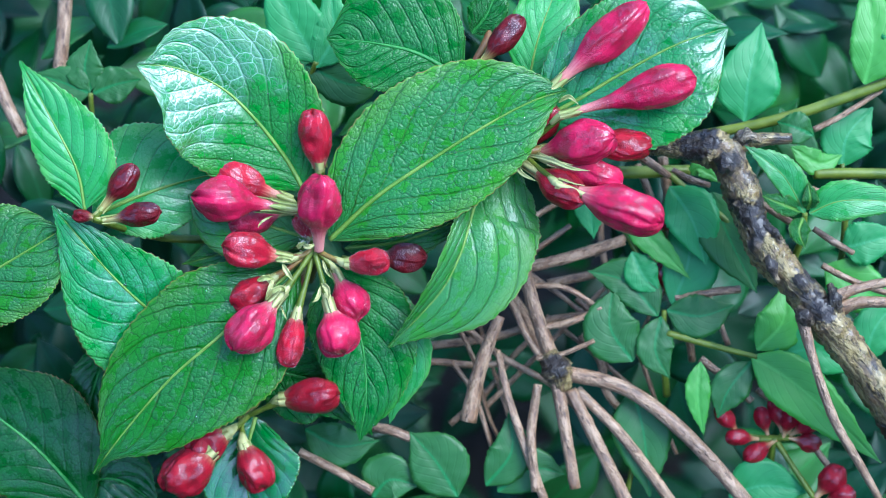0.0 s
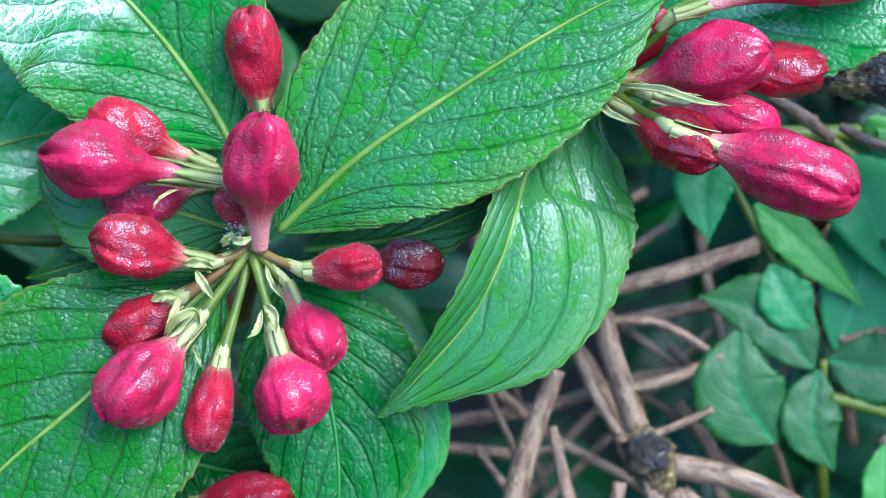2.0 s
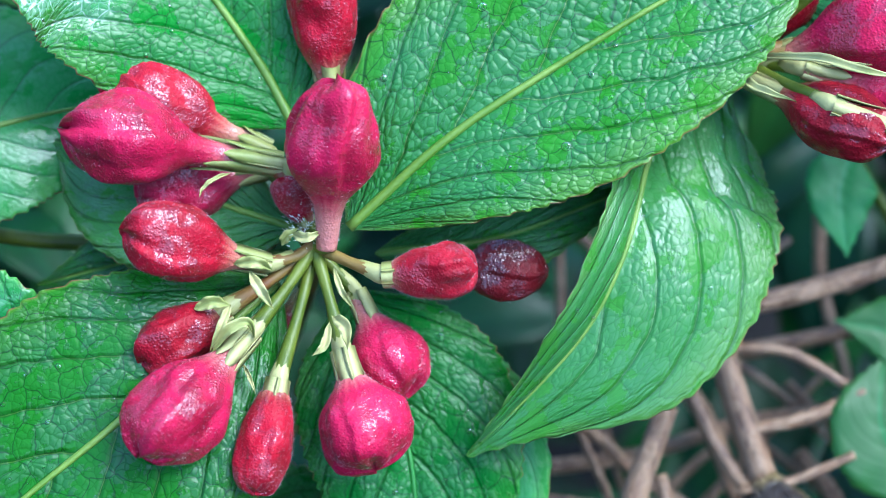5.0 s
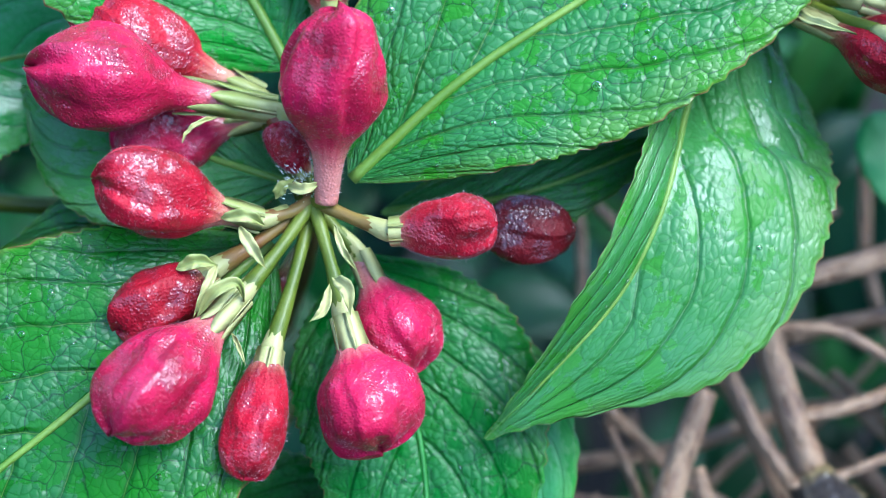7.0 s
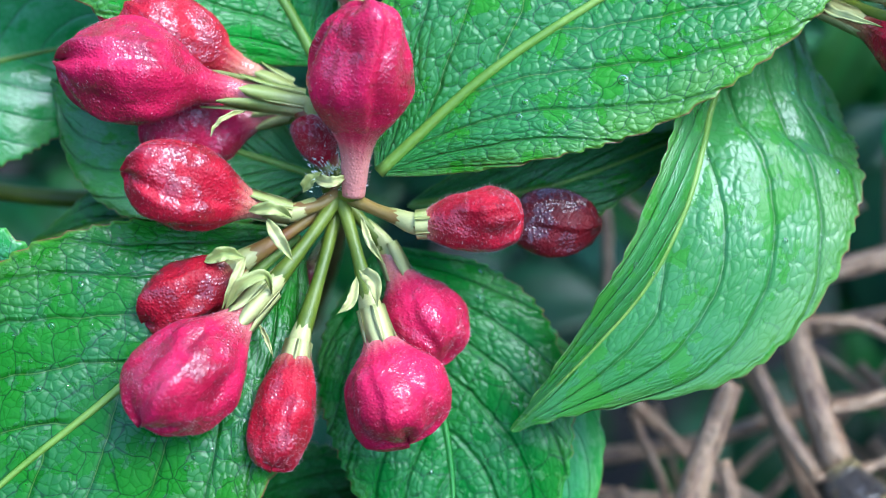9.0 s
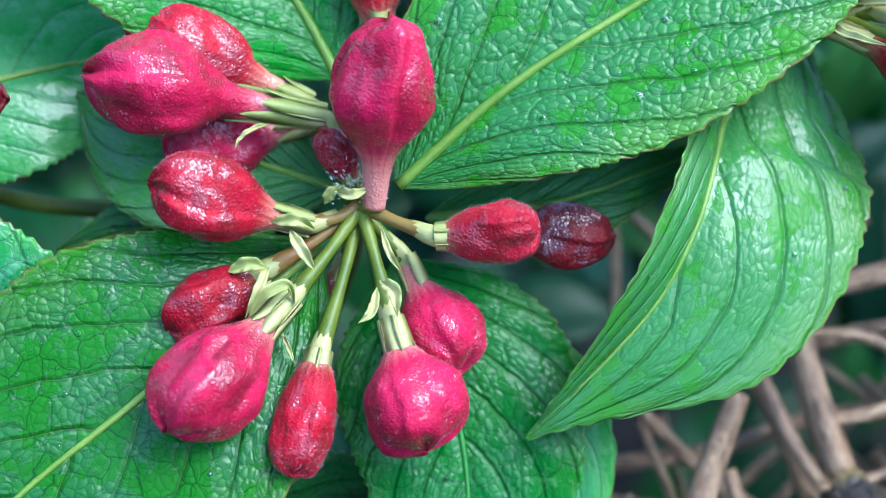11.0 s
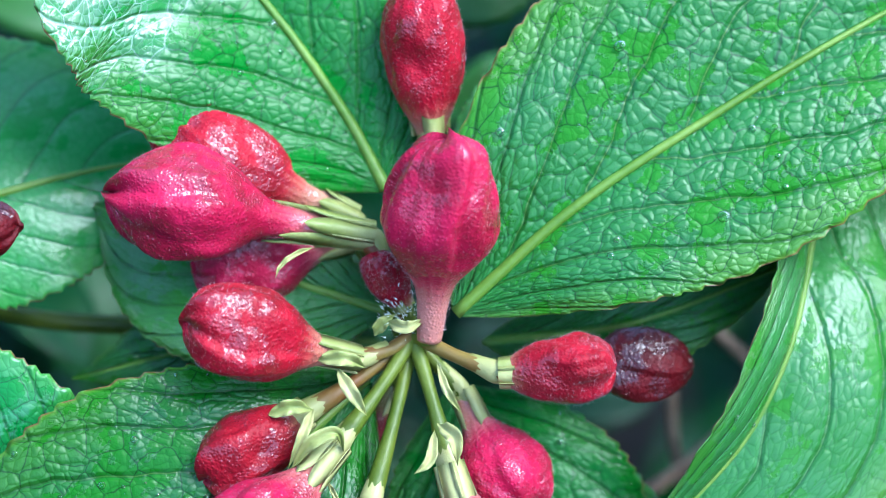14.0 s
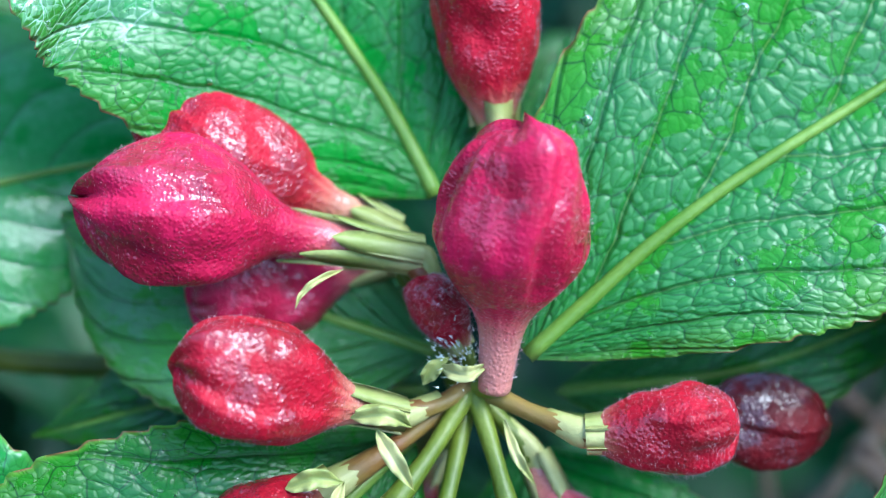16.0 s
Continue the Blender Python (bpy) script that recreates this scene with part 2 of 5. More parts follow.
def petal_material(name, body, deep, pale, sheen=0.0):
    """Velvety wrinkled petal: fine pimples and creases, a patchy film of rain, a pale tube at the foot."""
    n = Net(name)
    u, v, _ = n.split(n.uv("blade"))
    oc = n.object_coords()
    c = n.mix(n.ramp(n.noise(oc, 170.0, 4, 0.6), 0.36, 0.66), body, deep)
    streak = n.noise(n.stretch(n.uv("blade"), 26.0, 2.0, 1.0), 1.0, 2)
    c = n.mix(n.math("MULTIPLY", n.ramp(streak, 0.46, 0.72), 0.35), c, deep)
    grain = n.noise(oc, 2300.0, 3, 0.6)
    c = n.mix(n.math("MULTIPLY", n.ramp(grain, 0.48, 0.68), 0.30), c, deep)
    c = n.mix(n.ramp(n.math("ADD", v, n.math("MULTIPLY_ADD", streak, 0.2, -0.1)), 0.40, 0.14), c, pale)
    wrinkle = n.cells(n.vector("ADD", oc, n.vector("MULTIPLY", n.noise3(oc, 500.0), (0.0014, 0.0014, 0.0014))), 900.0)
    pimple = n.cells(oc, 2600.0, feature="F1")
    h = n.math("ADD", n.math("MULTIPLY", n.ramp(wrinkle, 0.0, 0.30), 0.28), n.math("MULTIPLY", n.ramp(pimple, 0.7, 0.0), 0.60))
    h = n.math("ADD", h, n.math("MULTIPLY", n.noise(oc, 420.0, 4, 0.55), 1.3))
    bumped = n.bump(h, 0.9, 0.00012)
    film = n.ramp(n.noise(oc, 330.0, 4, 0.6), 0.46, 0.54)
    return n.done(Base_Color=c, Roughness=0.50, Normal=bumped, Coat_Normal=bumped, Specular_IOR_Level=0.16, Sheen_Weight=sheen, Sheen_Roughness=0.35,
                  Sheen_Tint=(1.0, 0.7, 0.8), Coat_Weight=film, Coat_Roughness=0.05, Coat_IOR=1.5, Subsurface_Weight=0.05,
                  Subsurface_Radius=(0.003, 0.0008, 0.0008), Subsurface_Scale=0.3)


PETAL_PINK = petal_material("petal_pink", (0.47, 0.008, 0.056), (0.22, 0.003, 0.019), (0.50, 0.19, 0.15))
PETAL_RED = petal_material("petal_crimson", (0.38, 0.004, 0.020), (0.18, 0.002, 0.008), (0.50, 0.25, 0.15))
PETAL_DEEP = petal_material("petal_deep_red", (0.27, 0.004, 0.014), (0.13, 0.002, 0.006), (0.36, 0.22, 0.09))
PETAL_DARK = petal_material("petal_dark", (0.12, 0.004, 0.007), (0.050, 0.002, 0.004), (0.28, 0.24, 0.07))


def stalk_material(name, low, high):
    n = Net(name)
    oc = n.object_coords()
    c = n.mix(n.ramp(n.noise(oc, 120.0, 3), 0.35, 0.65), low, high)
    return n.done(Base_Color=c, Roughness=0.48, Specular_IOR_Level=0.3, Normal=n.bump(n.noise(oc, 1500.0, 3), 0.5, 0.0002), Coat_Weight=0.12, Coat_Roughness=0.15)


STALK_GREEN = stalk_material("stalk_green", (0.070, 0.105, 0.006), (0.130, 0.165, 0.014))
STALK_BROWN = stalk_material("stalk_brown", (0.15, 0.052, 0.014), (0.20, 0.14, 0.03))
MIDRIB = stalk_material("midrib_yellow_green", (0.10, 0.195, 0.018), (0.18, 0.275, 0.042))
# midrib darkened to go with leaves whose colour carries shade
MIDRIB_DARK = stalk_material("midrib_shaded", (0.03, 0.16, 0.02), (0.06, 0.22, 0.04))
SEPAL = stalk_material("sepal_pale_green", (0.22, 0.26, 0.055), (0.40, 0.38, 0.14))
DOWN = stalk_material("pale_down", (0.55, 0.30, 0.33), (0.62, 0.42, 0.44))
FUZZ = stalk_material("white_fuzz", (0.70, 0.75, 0.62), (0.80, 0.82, 0.74))


def bark_material(name, dark, mid, pale, scale, wet, relief=0.0012):
    n = Net(name)
    oc = n.object_coords()
    along = n.uv("cm")
    g = n.noise(n.stretch(along, 4.0, 0.8, 1.0), scale, 6, 0.7)
    flake = n.noise(n.stretch(along, 1.6, 0.7, 1.0), scale * 0.8, 4, 0.75)
    c = n.mix(n.ramp(g, 0.36, 0.52), dark, mid)
    c = n.mix(n.math("MULTIPLY", n.ramp(flake, 0.42, 0.54), n.ramp(g, 0.36, 0.50)), c, pale)
    c = n.mix(n.math("MULTIPLY", n.ramp(n.noise(oc, 60.0, 4, 0.65), 0.52, 0.60), wet), c, dark)
    h = n.math("ADD", g, n.math("MULTIPLY", n.noise(oc, 900.0, 4), 0.35))
    h = n.math("ADD", h, n.math("MULTIPLY", n.ramp(flake, 0.48, 0.56), 0.8))
    return n.done(Base_Color=c, Roughness=0.42, Normal=n.bump(h, 1.0, relief), Coat_Weight=0.35 * wet, Coat_Roughness=0.15)


BARK = bark_material("bark_wet", (0.020, 0.011, 0.005), (0.13, 0.076, 0.024), (0.33, 0.24, 0.085), 1.7, 1.0)
BARK_BLACK = bark_material("bark_black", (0.017, 0.010, 0.006), (0.080, 0.048, 0.026), (0.30, 0.23, 0.13), 3.0, 0.9)
TWIG = bark_material("bark_twig", (0.085, 0.043, 0.020), (0.23, 0.128, 0.060), (0.37, 0.235, 0.130), 1.8, 0.35, 0.0005)


def water_material():
    n = Net("water")
    return n.done(Base_Color=(1.0, 1.0, 1.0), Roughness=0.02, IOR=1.33, Transmission_Weight=1.0)


WATER = water_material()


def soil_material():
    n = Net("soil")
    oc = n.object_coords()
    c = n.mix(n.ramp(n.noise(oc, 9.0, 6, 0.7), 0.35, 0.7), (0.006, 0.005, 0.004), (0.022, 0.017, 0.011))
    return n.done(Base_Color=c, Roughness=0.9, Normal=n.bump(n.noise(oc, 60.0, 6), 0.8, 0.02))


SOIL = soil_material()


# for the unseen hedge that is added to hold back low sky light
def sky_screen_material():
    n = Net("hedge")
    oc = n.object_coords()
    c = n.mix(n.ramp(n.noise(oc, 14.0, 5, 0.7), 0.4, 0.65), (0.008, 0.02, 0.008), (0.035, 0.08, 0.03))
    return n.done(Base_Color=c, Roughness=0.7, Normal=n.bump(n.noise(oc, 30.0, 5), 1.0, 0.06))


SKY_SCREEN = sky_screen_material()


# ---- building helpers ----
def to_world(points):
    """Plant-frame centimetres to world-turned metres about the plant's origin."""
    return np.asarray(points, float) @ TURN.T * CM


def spot(p):
    return PLANT @ (Vector(p) * CM)


def mesh_of(name, verts, faces, uvs=None, cms=None, smooth=True):
    me = bpy.data.meshes.new(name)
    me.from_pydata(np.asarray(verts).tolist(), [], faces)
    if uvs is not None:
        loops = np.empty(len(me.loops), int)
        me.loops.foreach_get("vertex_index", loops)
        me.uv_layers.new(name="blade").data.foreach_set("uv", np.asarray(uvs, np.float32)[loops].ravel())
        me.uv_layers.new(name="cm").data.foreach_set("uv", np.asarray(cms, np.float32)[loops].ravel())
    if smooth:
        me.polygons.foreach_set("use_smooth", np.ones(len(me.polygons), bool))
    me.update()
    return me


def thing(name, p, label, category, group=""):
    ob = new(name)
    ob.empty_display_size = 0.01
    ob.location = spot(p)
    return tagged(ob, label, category, group)


def part(name, mesh, material, parent, at, label=""):
    """Links a mesh, whose points are counted from the plant-frame place at, under a thing or a part."""
    ob = new(name, mesh)
    mesh.materials.append(material)
    ob.parent = parent
    here = spot(at)
    up = parent
    base = Vector((0, 0, 0))
    while up is not None:
        base = base + up.location
        up = up.parent
    ob.location = here - base
    return tagged(ob, label)


def smooth_line(points, steps):
    """A Catmull-Rom line through the points."""
    p = np.asarray(points, float)
    if len(p) == 2:
        return p[0] + (p[1] - p[0]) * np.linspace(0, 1, steps)[:, None]
    q = np.vstack([2 * p[0] - p[1], p, 2 * p[-1] - p[-2]])
    t = np.linspace(0, len(p) - 1, steps)
    i = np.minimum(t.astype(int), len(p) - 2)
    f = (t - i)[:, None]
    a, b, c, d = q[i], q[i + 1], q[i + 2], q[i + 3]
    return 0.5 * (2 * b + (c - a) * f + (2 * a - 5 * b + 4 * c - d) * f ** 2 + (3 * b - a - 3 * c + d) * f ** 3)


def unit(v):
    return v / np.maximum(np.linalg.norm(v, axis=-1, keepdims=True), 1e-9)


def soft(x, a, b):
    t = np.clip((x - a) / (b - a), 0, 1)
    return t * t * (3 - 2 * t)


POINTED = [(0, 0.03), (0.06, 0.30), (0.16, 0.66), (0.30, 0.93), (0.44, 1.0), (0.60, 0.89), (0.75, 0.62), (0.87, 0.30), (0.94, 0.13), (1, 0.012)]
BLUNT = [(0, 0.03), (0.06, 0.28), (0.16, 0.60), (0.32, 0.88), (0.50, 1.0), (0.66, 0.97), (0.79, 0.80), (0.89, 0.50), (0.95, 0.22), (1, 0.02)]
NOTCHED = [(0, 0.03), (0.06, 0.28), (0.16, 0.60), (0.32, 0.88), (0.50, 1.0), (0.64, 0.95), (0.76, 0.74), (0.85, 0.44), (0.92, 0.14), (1, 0.01)]
TAILED = [(0, 0.05), (0.06, 0.34), (0.16, 0.70), (0.30, 0.95), (0.42, 1.0), (0.58, 0.92), (0.72, 0.70), (0.82, 0.40), (0.90, 0.13), (1, 0.01)]


FOLDED = [(0, 0.05), (0.08, 0.48), (0.18, 0.78), (0.31, 0.93), (0.44, 1.0), (0.57, 1.0), (0.67, 0.95), (0.77, 0.78), (0.86, 0.50), (0.94, 0.20), (1, 0.012)]
STRIP = [(0, 0.05), (0.10, 0.60), (0.30, 0.82), (0.50, 0.92), (0.64, 1.0), (0.80, 0.80), (0.92, 0.36), (1, 0.012)]


def width_of(profile, v):
    k = np.array(profile)
    s = smooth_line(k, 120)
    return np.interp(v, s[:, 0], s[:, 1])


def blade(line, left, right, lift_left, lift_right, profile=POINTED, rows=96, cols=17, curl=0.10, quilt=0.035, teeth=0.055,
          wave=0.0, seed=0, thick=0.03, facing=(0, 0, 1), profile_right=None, pairs=VEINS, sweep=SWEEP):
    """A leaf blade round the midrib line. left, right: half widths in cm; lifts: degrees that each half rises from the
    midrib towards the viewer; curl: how far the margins bend back."""
    rng = np.random.RandomState(seed)
    mid = smooth_line(line, rows)
    tan = unit(np.gradient(mid, axis=0))
    side = unit(np.cross(np.array(facing, float)[None], tan))
    nor = np.cross(tan, side)
    v = np.linspace(0, 1, rows)
    run = np.r_[0, np.cumsum(np.linalg.norm(np.diff(mid, axis=0), axis=1))]
    halves = width_of(profile, v), width_of(profile_right or profile, v)
    verts, uvs, cms = [], [], []
    ph = rng.rand(4) * 6
    for j in range(cols):
        s = 2 * j / (cols - 1) - 1
        w, lift, sgn = (left, lift_left, 1) if s >= 0 else (right, lift_right, -1)
        a = abs(s)
        half = halves[0] if s >= 0 else halves[1]
        tooth_at = (v * (27 if w > 1.2 else 17) + ph[0] + 0.35 * np.sin(v * 31 + ph[3])) % 1.0
        tooth = teeth * (np.minimum(tooth_at / 0.72, (1 - tooth_at) / 0.28) - 0.5) * soft(a, 0.90, 1.0) * soft(v, 0.05, 0.15)
        reach = half * w * (a + 0.0) + tooth
        lift_r = radians(lift) * soft(v, 0.0, 0.15)
        out = reach * np.cos(lift_r)
        rise = reach * np.sin(lift_r) - curl * w * a ** 2 * half
        p = (v - sweep * a ** 1.15) * pairs + (0.0 if sgn > 0 else 0.4)
        ridge = np.abs(((p % 1.0) - 0.5) * 2)
        rise = rise + quilt * (ridge ** 0.7 - 0.6) * soft(a, 0.0, 0.25) * (1 - soft(a, 0.85, 1.0)) * soft(half, 0.1, 0.5)
        rise = rise - 0.03 * (1 - soft(a, 0.0, 0.14))
        rise = rise + wave * np.sin(v * 9 + ph[1] + sgn) * a * a
        rise = rise + 0.03 * np.sin(v * 23 + ph[2]) * a * a * half
        verts.append(mid + sgn * side * out[:, None] + nor * rise[:, None])
        uvs.append(np.c_[np.full(rows, 0.5 - 0.5 * s), v])
        cms.append(np.c_[-s * half * w, run])
    top = np.stack(verts, 1).reshape(-1, 3)
    uv = np.stack(uvs, 1).reshape(-1, 2)
    cm = np.stack(cms, 1).reshape(-1, 2)
    low = top - np.repeat(nor, cols, 0) * thick
    n = rows * cols
    faces = []
    for i in range(rows - 1):
        for j in range(cols - 1):
            a, b, c, d = i * cols + j, i * cols + j + 1, (i + 1) * cols + j + 1, (i + 1) * cols + j
            faces.append((a, d, c, b))
            faces.append((a + n, b + n, c + n, d + n))
        a, d = i * cols, (i + 1) * cols
        faces.append((a, a + n, d + n, d))
        a, d = i * cols + cols - 1, (i + 1) * cols + cols - 1
        faces.append((a, d, d + n, a + n))
    return np.vstack([top, low]), faces, np.vstack([uv, uv]), np.vstack([cm, cm])


def leaf(parent, line, left, right, lift_left=8, lift_right=8, material=None, label="", name="leaf", **how):
    start = np.array(line[0], float)
    rows = how.pop("rows", 184)
    how.setdefault("cols", 43 if rows > 100 else 21)
    how.setdefault("quilt", 0.03)
    vs, fs, uv, cm = blade(line, left, right, lift_left, lift_right, rows=rows, seed=int(abs(137 * start[0] + 71 * start[1])) % 991, **how)
    grid = vs[:len(vs) // 2].reshape(rows, -1, 3)
    GRIDS.append(grid)
    ob = part(name, mesh_of(name, to_world(vs - start), fs, uv, cm), material or LEAF, parent, line[0], label)
    if (material or LEAF) not in (LEAF_BACK, LEAF_LIME, LEAF_PALE):
        spine = grid[:-rows // 16:3, grid.shape[1] // 2]
        size = min(1.0, max(left, right) / 1.9)
        stem(ob, spine, [0.085 * size, 0.062 * size, 0.045 * size, 0.028 * size, 0.014 * size], MIDRIB_DARK if material in (LEAF_DARK, LEAF_SHADE) else MIDRIB, name="midrib", steps=60, sides=10, rough=0.05, seed=len(bpy.data.objects))
    return ob


def raindrops(grid, count, low=0.012, high=0.045, seed=0, along=(0.08, 0.92), label="clear raindrops lying on a green leaf"):
    """Beads of rain on the upper face of a leaf."""
    rng = np.random.RandomState(seed)
    ball = bmesh.new()
    bmesh.ops.create_icosphere(ball, subdivisions=2, radius=1.0)
    bv = np.array([tuple(q.co) for q in ball.verts])
    bf = [tuple(q.index for q in face.verts) for face in ball.faces]
    ball.free()
    rows, cols = grid.shape[:2]
    verts, faces = [], []
    for k in range(count):
        i = int(rows * (along[0] + (along[1] - along[0]) * rng.rand()))
        j = rng.randint(1, cols - 1)
        i = min(max(i, 1), rows - 2)
        c = grid[i, j]
        t = unit(grid[i + 1, j] - grid[i - 1, j])
        w = unit(grid[i, j + 1] - grid[i, j - 1])
        nrm = unit(np.cross(w, t))
        if nrm[2] < 0:
            nrm = -nrm
        w = np.cross(t, nrm)
        r = low + (high - low) * rng.rand() ** 4
        local = bv * r * np.array([1, 0.8 + 0.4 * rng.rand(), 0.6])
        at = c + (rng.rand() - 0.5) * 0.1 * t + (rng.rand() - 0.5) * 0.1 * w + nrm * r * 0.25
        faces += [tuple(q + len(verts) * len(bv) for q in f) for f in bf]
        verts.append(at + local[:, :1] * t + local[:, 1:2] * w + local[:, 2:] * nrm)
    start = grid[rows // 2, cols // 2]
    ob = new("raindrops", mesh_of("raindrops", to_world(np.vstack(verts) - start), faces))
    ob.location = spot(start)
    ob.data.materials.append(WATER)
    return tagged(ob, label, "raindrops", kind="stuff")


GRIDS = []


def tube(line, radii, steps=24, sides=10, rough=0.0, seed=0, closed=True):
    """A tapered stem along the line."""
    c = smooth_line(line, steps)
    r = np.interp(np.linspace(0, 1, steps), np.linspace(0, 1, len(radii)), radii)
    tan = unit(np.gradient(c, axis=0))
    ref = np.array([0.31, 0.22, 0.93])
    if abs(tan[0] @ ref) > 0.9:
        ref = np.array([0.9, 0.3, 0.1])
    a = unit(np.cross(tan, ref))
    b = np.cross(tan, a)
    th = np.linspace(0, 2 * np.pi, sides, endpoint=False)
    rng = np.random.RandomState(seed)
    wob = 1 + rough * (rng.rand(steps, sides) - 0.5) * 2 + rough * np.sin(th * 2 + rng.rand() * 6)[None]
    ring = c[:, None] + (np.cos(th)[None, :, None] * a[:, None] + np.sin(th)[None, :, None] * b[:, None]) * (r[:, None] * wob)[..., None]
    run = np.r_[0, np.cumsum(np.linalg.norm(np.diff(c, axis=0), axis=1))]
    cm = np.stack([np.broadcast_to(th[None] * r.mean(), (steps, sides)), np.broadcast_to(run[:, None], (steps, sides))], -1).reshape(-1, 2)
    uv = np.stack([np.broadcast_to(th[None] / 6.283, (steps, sides)), np.broadcast_to((run / max(run[-1], 1e-6))[:, None], (steps, sides))], -1).reshape(-1, 2)
    faces = []
    for i in range(steps - 1):
        for j in range(sides):
            k = (j + 1) % sides
            faces.append((i * sides + j, i * sides + k, (i + 1) * sides + k, (i + 1) * sides + j))
    if closed:
        faces.append(tuple(range(sides - 1, -1, -1)))
        faces.append(tuple(range((steps - 1) * sides, steps * sides)))
    return ring.reshape(-1, 3), faces, uv, cm


def stem(parent, line, radii, material, name="stalk", label="", **how):
    start = np.array(line[0], float)
    vs, fs, uv, cm = tube(line, radii, **how)
    return part(name, mesh_of(name, to_world(vs - start), fs, uv, cm), material, parent, line[0], label)


CLUB = [(0, 0.22), (0.10, 0.25), (0.22, 0.31), (0.34, 0.54), (0.46, 0.86), (0.58, 1.0), (0.70, 1.0), (0.82, 0.92), (0.91, 0.75), (0.97, 0.48), (0.992, 0.25), (1, 0.02)]
EGG = [(0, 0.34), (0.08, 0.45), (0.20, 0.68), (0.36, 0.90), (0.55, 1.0), (0.72, 0.98), (0.86, 0.85), (0.95, 0.64), (0.985, 0.40), (1, 0.02)]
TUBED = [(0, 0.20), (0.15, 0.22), (0.32, 0.27), (0.42, 0.36), (0.49, 0.58), (0.57, 0.86), (0.66, 1.0), (0.76, 1.0), (0.84, 0.90), (0.93, 0.68), (0.975, 0.42), (0.994, 0.20), (1, 0.02)]
HEART = [(0, 0.22), (0.10, 0.25), (0.22, 0.30), (0.32, 0.44), (0.42, 0.74), (0.53, 0.97), (0.62, 1.0), (0.74, 0.93), (0.85, 0.81), (0.93, 0.69), (0.975, 0.50), (0.994, 0.26), (1, 0.02)]
LONG = [(0, 0.16), (0.15, 0.20), (0.32, 0.30), (0.45, 0.50), (0.58, 0.80), (0.70, 0.97), (0.82, 1.0), (0.92, 0.84), (0.97, 0.58), (1, 0.02)]


